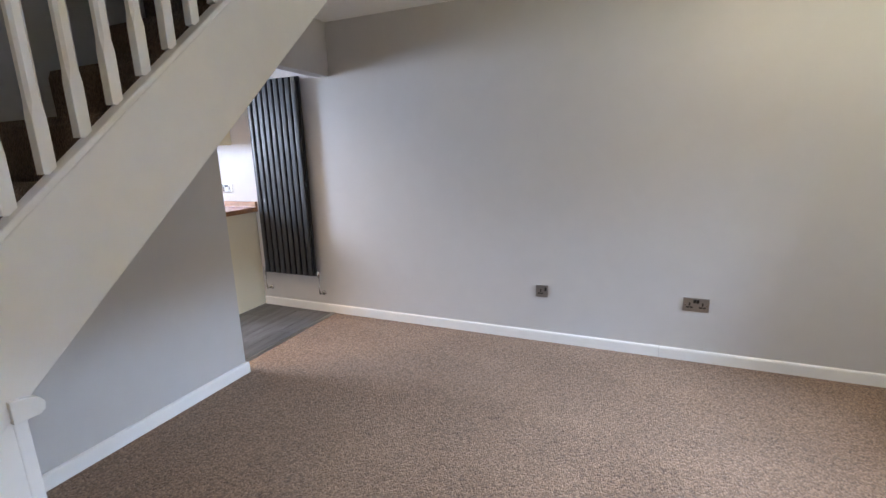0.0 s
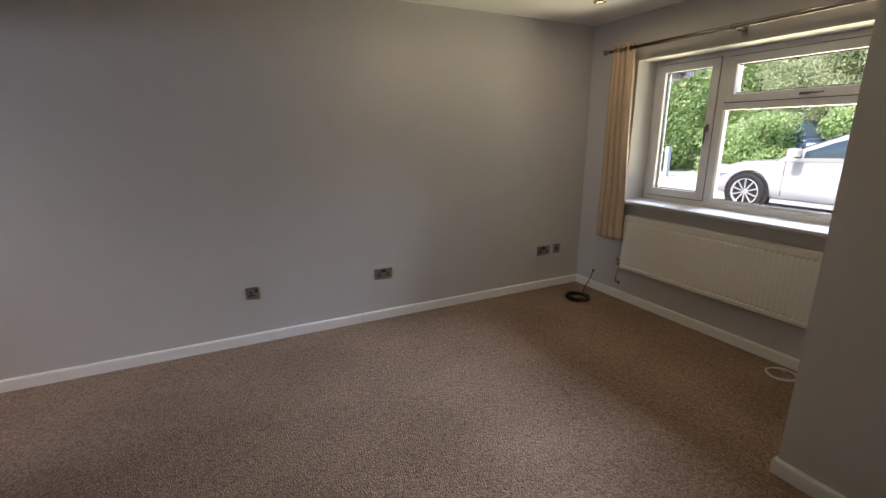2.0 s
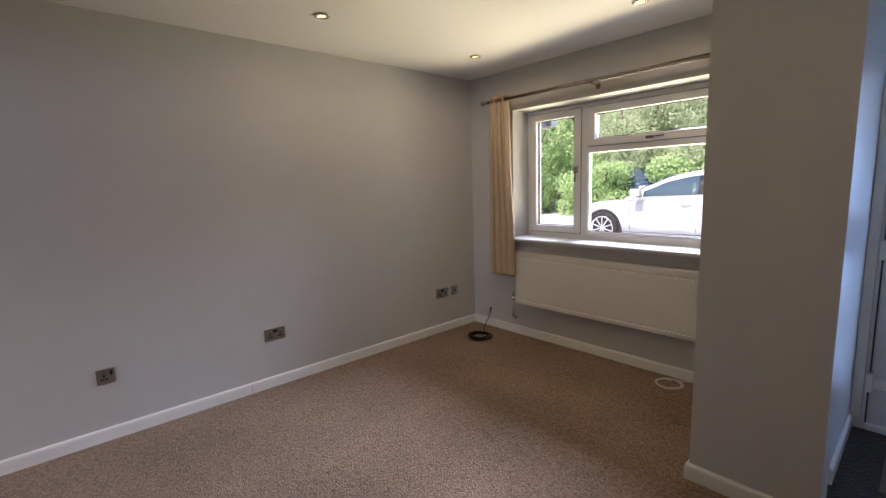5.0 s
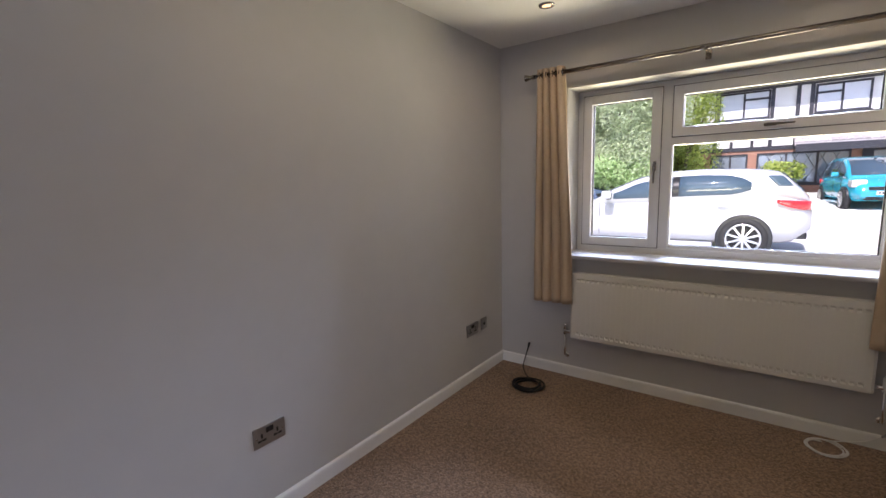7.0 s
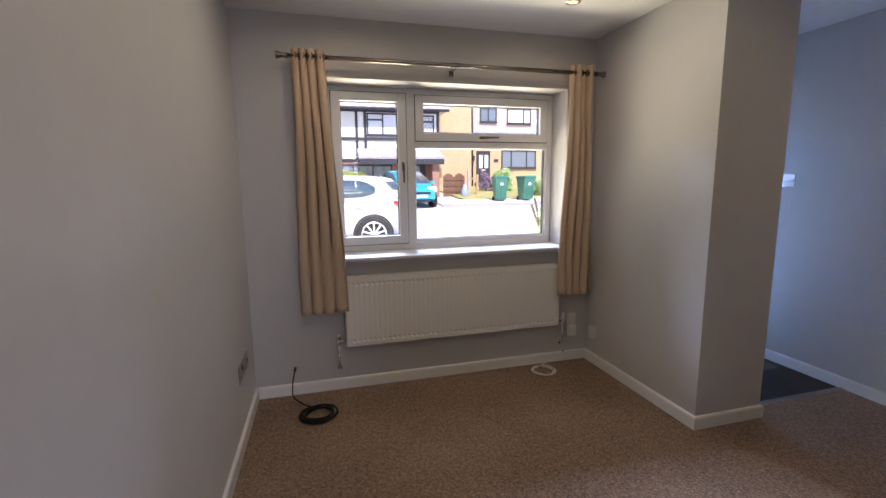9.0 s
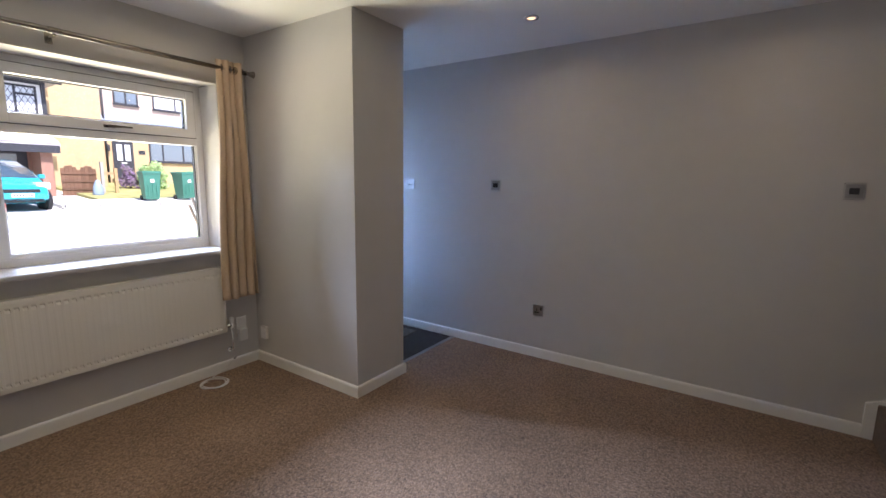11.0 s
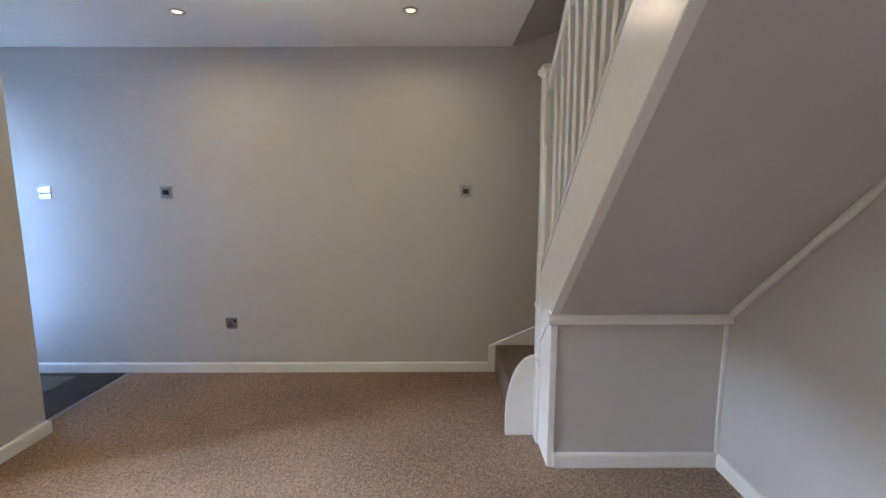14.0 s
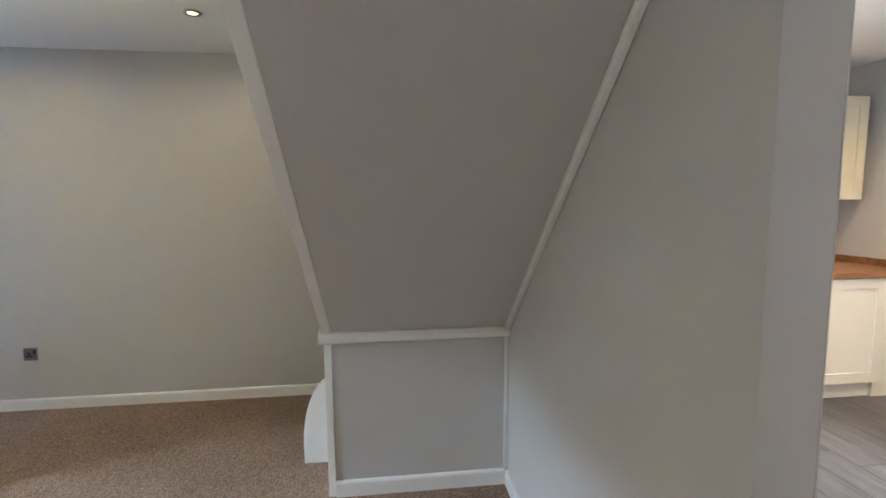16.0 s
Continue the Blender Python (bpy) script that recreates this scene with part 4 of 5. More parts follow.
# run along the south wall
for x0, x1 in ((-4.785, -4.19), (-4.187, -3.59), (-3.587, -2.99), (-2.987, -2.2)):
    base_unit(x0, x1, BACK + 0.002, 0.30, 0.843, 1, M_UNITW, "off-white shaker base cabinet under wooden worktop")
filler = thing("corner_filler", (-4.89, 0.2, 0), "off-white filler panel beside the base units", "panel")
part("panel", bx(-4.998, -4.787, 0.235, 0.255, 0.0, 0.843), M_UNITW, filler)
worktop(-4.998, -2.2, BACK + 0.002, 0.315, 0.845, 0.885, [(-4.998, -2.2, BACK + 0.002, BACK + 0.02), (-4.998, -4.98, BACK + 0.021, 0.31)], "oiled wooden block worktop on off-white units")
for x0, x1 in ((-4.89, -4.39), (-4.387, -3.89), (-3.887, -3.39)):
    wall_unit(x0, x1, BACK + 0.002, 0.0, 1.36, 2.086, 1, M_CREAM, "cream shaker wall cabinet")
# unseen overhang, added to stop sun reaching the kitchen floor
structure("eaves", bx(WEST - 1.75, WEST - 0.26, BACK - 0.3, LONG + 0.3, CEIL + 0.05, CEIL + 0.2, 0.01), M_UPVC, "unseen slab over the kitchen window, added to block sun", "eaves")
kw = thing("window_2", (-5.1, 1.6, 1.1), "white upvc kitchen window", "window")
kw["kind"] = "structure"
part("window_frame", rect_frame(-5.14, -5.07, 1.0, 2.2, 1.1, 2.1, 0.06), M_UPVC, kw)
kp = part("pane", bx(-5.108, -5.102, 1.05, 2.15, 1.15, 2.05), M_GLASS, kw)
kp.visible_shadow = False

# laminate boards
floor_k = structure("floor_kitchen", bx(WEST, -2.195, BACK, LONG, -0.05, -0.012), M_DARKVOID, "grey wood-look laminate floor", "floor")
rng = random.Random(11)
bw, blen = 0.19, 1.28
x = WEST
col = 0
while x < -2.2:
    x1 = min(x + bw, -2.19)
    y = BACK - [0.0, 0.42, 0.85, 0.2, 0.64][col % 5]
    while y < LONG:
        y0, y1 = max(y, BACK), min(y + blen, LONG)
        if y1 - y0 > 0.03:
            part("plank", bx(x + 0.0008, x1 - 0.0008, y0 + 0.0008, y1 - 0.0008, -0.012, -0.001, 0.0012, 1), M_PLANK, floor_k)
        y += blen
    x += bw
    col += 1

# ---- outdoors ----
M_ROAD = surf("pale_concrete_road", (0.60, 0.59, 0.57), 0.9, var=0.10, fine=25, broad=0.5, bump=0.3, bump_scale=120, bump_dist=0.004)
M_KERB = surf("concrete_kerb", (0.36, 0.35, 0.33), 0.9, var=0.12)
M_LAWN = surf("dry_lawn", (0.24, 0.27, 0.08), 0.95, var=0.3, fine=20, broad=1.2, bump=0.5, bump_scale=60, bump_dist=0.03, tint=(0.36, 0.33, 0.14))
M_CARWHITE = surf("white_car_paint", (0.44, 0.45, 0.47), 0.18, var=0.01, bump=0, coat=0.8)
M_CARBLUE = surf("turquoise_car_paint", (0.02, 0.34, 0.46), 0.18, var=0.02, bump=0, coat=0.8)
M_CARSILVER = surf("silver_blue_car_paint", (0.14, 0.20, 0.32), 0.25, 0.4, var=0.03, bump=0, coat=0.5)
M_CARGLASS = surf("dark_car_glass", (0.05, 0.08, 0.11), 0.05, var=0.1, bump=0, spec=0.6)
M_TYRE = surf("tyre_rubber", (0.02, 0.02, 0.02), 0.8, var=0.15)
M_ALLOY = surf("alloy_wheel", (0.66, 0.66, 0.66), 0.28, 0.9, var=0.04, bump=0)
M_REDLIGHT = surf("red_lamp_lens", (0.60, 0.02, 0.02), 0.12, var=0.05, bump=0, coat=0.8)
M_CLEARLIGHT = surf("clear_lamp_lens", (0.70, 0.74, 0.76), 0.1, var=0.05, bump=0, coat=0.8)
M_TIMBER = surf("black_stained_timber", (0.035, 0.036, 0.045), 0.6, var=0.2, fine=8)
M_RENDER = surf("white_render", (0.78, 0.78, 0.76), 0.85, var=0.05, bump=0.3, bump_scale=60, bump_dist=0.004)
M_TAN = surf("buff_brick", (0.52, 0.38, 0.22), 0.9, var=0.12, fine=9)
M_PINK = surf("pinkish_brick", (0.55, 0.44, 0.39), 0.9, var=0.12, fine=9)
M_BRICK = surf("red_brick", (0.40, 0.22, 0.16), 0.9, var=0.2, fine=12, random_var=0.2)
M_TILE = surf("grey_brown_roof_tile", (0.44, 0.41, 0.41), 0.8, var=0.2, random_var=0.2)
M_LEAD = surf("blue_grey_flashing", (0.22, 0.26, 0.33), 0.5, var=0.1)
M_BIN = surf("green_bin_plastic", (0.045, 0.19, 0.135), 0.45, var=0.08)
M_FENCE = surf("brown_fence_board", (0.16, 0.085, 0.05), 0.8, var=0.2, random_var=0.2)
M_POSTWOOD = surf("new_timber_post", (0.42, 0.28, 0.14), 0.7, var=0.1)
M_SACK = surf("blue_grey_sack", (0.28, 0.36, 0.48), 0.6, var=0.2)
M_BARK = surf("bark", (0.10, 0.07, 0.045), 0.9, var=0.3)
# leaf colours lifted well above real foliage, to carry the sun's brightness
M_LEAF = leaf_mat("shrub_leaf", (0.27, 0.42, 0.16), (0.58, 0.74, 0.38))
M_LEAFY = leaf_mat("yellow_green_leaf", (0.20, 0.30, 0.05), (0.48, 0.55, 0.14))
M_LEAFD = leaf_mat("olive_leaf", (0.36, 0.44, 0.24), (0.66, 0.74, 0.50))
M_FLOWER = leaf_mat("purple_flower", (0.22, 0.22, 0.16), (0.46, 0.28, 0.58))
# house panes with their pale reflection put into the colour
M_PALEPANE = surf("pale_reflection_pane", (0.66, 0.70, 0.76), 0.6, var=0.05)


def ground_z(x):
    for a, za, b, zb in ((-500, -0.15, 3.0, -0.15), (3.0, -0.15, 6.0, 0.15), (6.0, 0.15, 10.0, 0.17), (10.0, 0.17, 17.3, 0.32), (17.3, 0.32, 26.0, 1.0), (26.0, 1.0, 900, 1.6)):
        if x <= b:
            return za + (zb - za) * (x - a) / (b - a)
    return 1.6


bm = bmesh.new()
xs = [2.9, 3.0, 4.5, 6.0, 8.0, 10.0, 13.0, 17.3, 21, 26.0, 60, 200, 900]
ys = [-900, -200, -60, -20, -8, 0, 4, 8, 14, 25, 60, 200, 900]
gv = [[bm.verts.new((gx, gy, ground_z(gx))) for gy in ys] for gx in xs]
for i in range(len(xs) - 1):
    for j in range(len(ys) - 1):
        bm.faces.new((gv[i][j], gv[i + 1][j], gv[i + 1][j + 1], gv[i][j + 1]))
structure("ground", bm, M_ROAD, "pale sunlit concrete road and ground", "road")
structure("ground_behind", boxes((-900, WEST - 0.25, -900, 900, -0.2, -0.15), (WEST - 0.25, 2.9, -900, BACK - 0.25, -0.2, -0.15), (WEST - 0.25, 2.9, LONG + 0.25, 900, -0.2, -0.15)), M_ROAD, "ground behind the house", "ground")

# far pavement, kerb stones and lawn
structure("pavement", prism([(17.45, 0.2), (19.0, 0.3), (19.0, 0.56), (17.45, 0.455)], "y", -40, -1.9), M_ROAD, "pale pavement beyond the road", "pavement")
kerb = structure("kerb", prism([(17.30, 0.25), (17.45, 0.25), (17.45, 0.40), (17.30, 0.38)], "y", -40, -1.9), M_KERB, "concrete kerb bed", "kerb")
lawn = structure("lawn", prism([(19.0, 0.3), (25.9, 0.8), (25.9, 1.08), (19.0, 0.565)], "y", -40, -3.4), M_LAWN, "patchy sunlit front lawn", "lawn")


def loft(sections, smooth=True):
    """A closed skin through rings of equal count."""
    bm = bmesh.new()
    rings = [[bm.verts.new(p) for p in s] for s in sections]
    n = len(rings[0])
    for a, b in zip(rings, rings[1:]):
        for i in range(n):
            bm.faces.new((a[i], a[(i + 1) % n], b[(i + 1) % n], b[i])).smooth = smooth
    bm.faces.new(rings[0][::-1]), bm.faces.new(rings[-1])
    bmesh.ops.recalc_face_normals(bm, faces=bm.faces[:])
    return bm


def lerp_at(table, t):
    for (a, va), (b, vb) in zip(table, table[1:]):
        if t <= b:
            k = (t - a) / (b - a)
            k = k * k * (3 - 2 * k) * 0.35 + k * 0.65
            return va + (vb - va) * k
    return table[-1][1]


def hatchback(at, heading, paint, label, spec):
    """A hatchback. Local x runs from tail (0) to nose; y across; built at the origin, then set down."""
    L_, W, gz = spec["length"], spec["width"], 0.0
    car = new("car")
    car.empty_display_size = 0.3
    tagged(car, label, "car")
    made = []

    def lp(name, bm, mat, parent=None, label=""):
        ob = part(name, bm, mat, None, label)
        ob.parent = parent or car
        made.append(ob)
        return ob

    def ring(x, zb, zt, wb, wm, wt):
        zm = zb + (zt - zb) * 0.55
        half = [(0.0, zb), (wb * 0.8, zb), (wb, zb + 0.06), (wm, zb + (zm - zb) * 0.55), (wm, zm), (wt, zt - 0.05), (wt * 0.85, zt - 0.008), (0.0, zt)]
        full = [(x, w, z) for w, z in half] + [(x, -w, z) for w, z in half[-2:0:-1]]
        return full

    sec = []
    for i in range(41):
        x = L_ * i / 40
        zb, zt = lerp_at(spec["bottom"], x), lerp_at(spec["waist"], x)
        k = lerp_at(spec["plan"], x)
        sec.append(ring(x, zb, zt, W / 2 * k * 0.96, W / 2 * k, W / 2 * k * 0.94))
    body = lp("body", loft(sec), paint, None, spec["paint_label"])
    # cabin
    g0, g1 = spec["cabin"]
    sec, secg = [], []
    for i in range(25):
        x = g0 + (g1 - g0) * i / 24
        zt, zb = lerp_at(spec["roof"], x), lerp_at(spec["waist"], x) - 0.05
        zt = max(zt, zb + 0.02)
        kk = lerp_at(spec["plan"], x) * 0.93
        lean = (zt - zb) * 0.30
        wb, wt = W / 2 * kk, W / 2 * kk - lean
        sec.append([(x, -wb, zb), (x, wb, zb), (x, wt + 0.02, zt - 0.06), (x, wt - 0.06, zt - 0.012), (x, 0, zt), (x, -wt + 0.06, zt - 0.012), (x, -wt - 0.02, zt - 0.06)])
    lp("cabin", loft(sec), paint)
    # side windows, a few millimetres proud of the cabin skin
    for side in (-1, 1):
        for kind, (xa, xb) in [("side_window", w) for w in spec["windows"]] + [("door_pillar", spec["pillar"])]:
            bm = bmesh.new()
            lo, hi = [], []
            for i in range(9):
                x = xa + (xb - xa) * i / 8
                zt, zb = lerp_at(spec["roof"], x), lerp_at(spec["waist"], x) - 0.05
                kk = lerp_at(spec["plan"], x) * 0.93
                h = zt - zb
                lean = h * 0.30
                wb, wt = W / 2 * kk, W / 2 * kk - lean + 0.02

                def at_h(z):
                    k = (z - zb) / (zt - 0.06 - zb)
                    return wb + (wt - wb) * k + 0.006

                za, zc = zb + 0.075, max(zt - 0.105, zb + 0.09)
                if kind == "side_window" and xa == spec["windows"][0][0]:
                    up = min(1.0, (x - xa) / 0.30)
                    za, zc = za + 0.06 * (1 - up) ** 2, zc - (zc - za) * 0.40 * (1 - up) ** 2
                lo.append((x, side * at_h(za), za)), hi.append((x, side * at_h(zc), zc))
            vl, vh = [bm.verts.new(p) for p in lo], [bm.verts.new(p) for p in hi]
            for i in range(8):
                bm.faces.new((vl[i], vl[i + 1], vh[i + 1], vh[i]) if side < 0 else (vl[i], vh[i], vh[i + 1], vl[i + 1])).smooth = True
            gl = lp(kind, bm, M_BLACK if kind == "door_pillar" else M_CARGLASS, None, "" if kind == "door_pillar" else "dark tinted side glass")
            so = gl.modifiers.new("thickness", "SOLIDIFY")
            so.thickness, so.offset = 0.006, 1
    # screens
    for nm, (xa, xb) in (("windscreen", spec["screen"]), ("rear_window", spec["rear"])):
        bm = bmesh.new()
        rows = []
        for i in range(7):
            x = xa + (xb - xa) * i / 6
            z = lerp_at(spec["roof"], x) + 0.008
            zb = lerp_at(spec["waist"], x) - 0.05
            w = W / 2 * lerp_at(spec["plan"], x) * 0.93 - (z - zb) * 0.30 - 0.05
            rows.append([bm.verts.new((x, -w, z - 0.012)), bm.verts.new((x, 0, z + 0.002)), bm.verts.new((x, w, z - 0.012))])
        for a, b in zip(rows, rows[1:]):
            for i in range(2):
                bm.faces.new((a[i], a[i + 1], b[i + 1], b[i])).smooth = True
        gl = lp(nm, bm, M_CARGLASS)
        so = gl.modifiers.new("thickness", "SOLIDIFY")
        so.thickness, so.offset = 0.008, 0
    # wheel arches and wheels
    for xw in spec["axles"]:
        for side in (-1, 1):
            yw = side * (W / 2 - 0.072)
            arch = lathe([(0.365, 0.0), (0.365, 0.120), (0.345, 0.122)], (xw, side * (W / 2 - 0.118), 0.315), (0, side, 0), 28)
            lp("wheel_arch", arch, M_BLACK)
            wheel_local(lp, xw, yw, side)
    for side in (-1, 1):
        mx = spec["mirror"]
        lp("door_mirror", bx(mx - 0.09, mx + 0.07, side * (W / 2 + 0.02), side * (W / 2 + 0.20), spec["mirror_z"], spec["mirror_z"] + 0.14, 0.045, 3), paint)
        lp("mirror_foot", bx(mx - 0.03, mx + 0.03, side * (W / 2 - 0.10), side * (W / 2 + 0.03), spec["mirror_z"] - 0.02, spec["mirror_z"] + 0.03, 0.01), M_BLACK)
        t = spec["tail"]
        rings = []
        for i in range(9):
            k = i / 8
            x = t[0] + (t[1] - t[0]) * k
            w = W / 2 * lerp_at(spec["plan"], x)
            za, zc = t[2] + (t[3] - t[2]) * 0.72 * k * k, t[3] - 0.03 * (1 - k)
            rings.append([(x, side * (w - 0.14), za), (x, side * (w + 0.012), za), (x, side * (w + 0.008), zc), (x, side * (w - 0.14), zc)])
        lp("tail_lamp", loft(rings), M_REDLIGHT, None, "red wrap-round tail lamp")
        rows, bm = [], bmesh.new()
        for i in range(7):
            f = 0.30 + 0.52 * i / 6
            row = []
            for j in range(5):
                x = spec["rear"][0] + (spec["rear"][1] - spec["rear"][0]) * f + 0.055 + 0.045 * j
                zt, zb = lerp_at(spec["roof"], x), lerp_at(spec["waist"], x) - 0.05
                z0 = lerp_at(spec["roof"], spec["rear"][0] + (spec["rear"][1] - spec["rear"][0]) * f)
                half = W / 2 * lerp_at(spec["plan"], x) * 0.93
                k = min(1.0, max(0.0, (z0 - zb) / (zt - 0.06 - zb)))
                row.append(bm.verts.new((x, side * (half + ((zt - zb) * -0.30 + 0.02) * k + 0.008), min(z0, zt - 0.05))))
            rows.append(row)
        for ra, rb in zip(rows, rows[1:]):
            for j in range(4):
                bm.faces.new((ra[j], ra[j + 1], rb[j + 1], rb[j])).smooth = True
        gl = lp("rear_quarter_glass", bm, M_CARGLASS)
        so = gl.modifiers.new("thickness", "SOLIDIFY")
        so.thickness, so.offset = 0.006, 0
        h = spec["headlamp"]
        lp("headlamp", bx(h[0], h[1], side * (W / 2 - 0.42), side * (W / 2 - 0.07), h[2], h[3], 0.06, 3), M_CLEARLIGHT, None, "clear headlamp")
        for dz, xa, xb in spec["handles"]:
            lp("door_handle", bx(xa, xb, side * (W / 2 - 0.015), side * (W / 2 + 0.022), dz, dz + 0.035, 0.012), paint)
        for xs_ in spec["door_gaps"]:
            lp("door_gap", bx(xs_ - 0.002, xs_ + 0.002, side * (W / 2 - 0.02), side * (W / 2 - 0.006), 0.30, lerp_at(spec["waist"], xs_) - 0.04), M_BLACK)
    g = spec["grille"]
    lp("grille", boxes((L_ - 0.10, L_ - 0.005, -0.42, 0.42, g[0], g[1]), (L_ - 0.10, L_ - 0.0, -0.50, 0.50, g[2], g[3]), bevel=0.02), M_BLACK)
    pz = spec["plate_z"]
    lp("number_plate", bx(L_ - 0.02, L_ + 0.012, -0.26, 0.26, pz, pz + 0.11, 0.003), M_UPVC, None, "white number plate")
    for i in range(7):
        if i != 4:
            yy = -0.21 + i * 0.065
            lp("plate_bar", bx(L_ + 0.011, L_ + 0.014, yy, yy + 0.035, pz + 0.025, pz + 0.085), M_BLACK)
    lp("rear_bumper_trim", bx(0.03, 0.18, -W / 2 * 0.58, W / 2 * 0.58, 0.30, 0.40, 0.03), M_BLACK)
    lp("sill_trim", boxes((spec["axles"][0] + 0.40, spec["axles"][1] - 0.40, -W / 2 + 0.0, -W / 2 + 0.06, 0.17, 0.24), (spec["axles"][0] + 0.40, spec["axles"][1] - 0.40, W / 2 - 0.06, W / 2, 0.17, 0.24), bevel=0.01), paint)
    car.matrix_basis = Matrix.Translation(at) @ Matrix.Rotation(heading, 4, "Z")
    return car


def wheel_local(lp, x, y, side):
    r = 0.315
    w = lp("wheel", lathe([(r * 0.72, -0.09), (r * 0.96, -0.09), (r, -0.05), (r, 0.07), (r * 0.965, 0.105), (r * 0.74, 0.115), (r * 0.72, 0.08)], (x, y, r), (0, side, 0), 32), M_TYRE, None, "black tyre on alloy wheel")
    lp("rim", lathe([(r * 0.72, 0.07), (r * 0.735, 0.118), (r * 0.68, 0.120), (r * 0.64, 0.08), (r * 0.60, 0.05)], (x, y, r), (0, side, 0), 32), M_ALLOY, w, "silver rim")
    bm = bmesh.new()
    for k in range(10):
        one = bx(-0.014, 0.014, -0.012, 0.012, r * 0.12, r * 0.68)
        bmesh.ops.rotate(one, verts=one.verts[:], cent=(0, 0, 0), matrix=Matrix.Rotation(2 * math.pi * k / 10, 3, "Y"))
        bmesh.ops.translate(one, verts=one.verts[:], vec=(x, y + side * 0.098, r))
        tmp = bpy.data.meshes.new("tmp")
        one.to_mesh(tmp)
        one.free()
        bm.from_mesh(tmp)
        bpy.data.meshes.remove(tmp)
    lp("spokes", bm, M_ALLOY, w, "ten silver spokes")
    lp("hub_cap", lathe([(0.055, 0.08), (0.055, 0.112), (0.03, 0.118)], (x, y, r), (0, side, 0), 16), M_ALLOY, w)


WHITE_CAR = dict(length=4.32, width=1.76, paint_label="white gloss bodywork",
    bottom=[(0, 0.42), (0.25, 0.26), (0.6, 0.22), (3.6, 0.20), (4.1, 0.22), (4.32, 0.36)],
    waist=[(0, 0.76), (0.08, 0.92), (0.35, 0.98), (1.2, 0.945), (2.4, 0.90), (3.1, 0.875), (3.7, 0.83), (4.1, 0.72), (4.25, 0.62), (4.32, 0.52)],
    plan=[(0, 0.66), (0.07, 0.78), (0.22, 0.89), (0.55, 0.965), (1.2, 1.0), (3.2, 0.99), (3.8, 0.94), (4.15, 0.82), (4.32, 0.62)],
    roof=[(0.04, 0.95), (0.12, 1.05), (0.38, 1.30), (0.46, 1.335), (0.8, 1.37), (1.4, 1.39), (1.9, 1.37), (2.3, 1.29), (2.7, 1.13), (3.12, 0.905)],
    cabin=(0.04, 3.12), windows=[(0.74, 1.71), (1.81, 2.74)], pillar=(1.71, 1.81), screen=(2.32, 3.05), rear=(0.10, 0.37), axles=(0.80, 3.48),
    mirror=2.80, mirror_z=0.93, tail=(0.02, 0.42, 0.75, 0.90), headlamp=(3.86, 4.20, 0.58, 0.74), handles=[(0.80, 0.98, 1.16), (0.78, 1.86, 2.06)],
    door_gaps=[1.80, 2.95], grille=(0.50, 0.62, 0.26, 0.36), plate_z=0.38)
BLUE_CAR = dict(length=3.72, width=1.66, paint_label="turquoise gloss bodywork",
    bottom=[(0, 0.40), (0.25, 0.26), (3.3, 0.24), (3.72, 0.34)],
    waist=[(0, 0.85), (0.1, 0.98), (1.5, 0.98), (2.6, 0.96), (3.1, 0.93), (3.5, 0.80), (3.66, 0.66), (3.72, 0.55)],
    plan=[(0, 0.84), (0.2, 0.95), (0.8, 1.0), (2.8, 0.99), (3.4, 0.90), (3.72, 0.72)],
    roof=[(0.05, 1.0), (0.2, 1.40), (0.5, 1.55), (1.3, 1.59), (2.0, 1.53), (2.5, 1.34), (3.10, 0.97)],
    cabin=(0.05, 3.10), windows=[(0.5, 1.1), (1.16, 1.85), (1.92, 2.7)], pillar=(1.85, 1.92), screen=(2.08, 3.02), rear=(0.10, 0.22), axles=(0.65, 3.01),
    mirror=2.55, mirror_z=0.98, tail=(0.0, 0.2, 0.68, 0.90), headlamp=(3.12, 3.55, 0.66, 0.88), handles=[(0.88, 0.9, 1.1), (0.86, 1.9, 2.1)],
    door_gaps=[1.9, 2.75], grille=(0.58, 0.68, 0.30, 0.42), plate_z=0.45)
hatchback((8.55, 1.245, ground_z(8.3) - 0.03), radians(90), M_CARWHITE, "white hatchback parked along the road, alloy wheels", WHITE_CAR)
hatchback((20.6, -0.38, 0.30), radians(188), M_CARBLUE, "turquoise small hatchback parked on a drive", BLUE_CAR)
hatchback((15.6, 9.6, 0.27), radians(252), M_CARSILVER, "silver-blue car parked behind the hedge", BLUE_CAR)
structure("drive", prism([(17.30, 0.20), (21.9, 0.25), (21.9, 0.32), (17.30, 0.325)], "y", -1.88, 6.0), M_ROAD, "pale concrete drive", "drive")

# ---- house across the road, half-timbered ----
HX = 22.0
h1 = thing("half_timbered_house", (HX, 3.0, 0.3), "half-timbered white house with black beams and brick ground floor", "house")
part("wall", boxes((HX, HX + 7, -3.0, 12.0, 0.0, 5.0)), M_RENDER, h1, "white rendered wall")
part("brick_wall", bx(HX - 0.03, HX - 0.002, -3.0, 12.0, 0.0, 2.38), M_BRICK, h1, "red brick lower wall")
for z0, z1 in ((2.36, 2.52), (3.40, 3.54), (4.74, 4.86)):
    part("beam", bx(HX - 0.06, HX - 0.003, -3.02, 12.0, z0, z1), M_TIMBER, h1, "black horizontal beam")
for y in (-3.0, -1.42, 0.64, 1.05, 1.84, 3.72, 4.4, 5.4, 6.6, 7.8, 9.0):
    part("post", bx(HX - 0.055, HX - 0.004, y, y + 0.13, 2.5, 4.9), M_TIMBER, h1, "black upright beam")
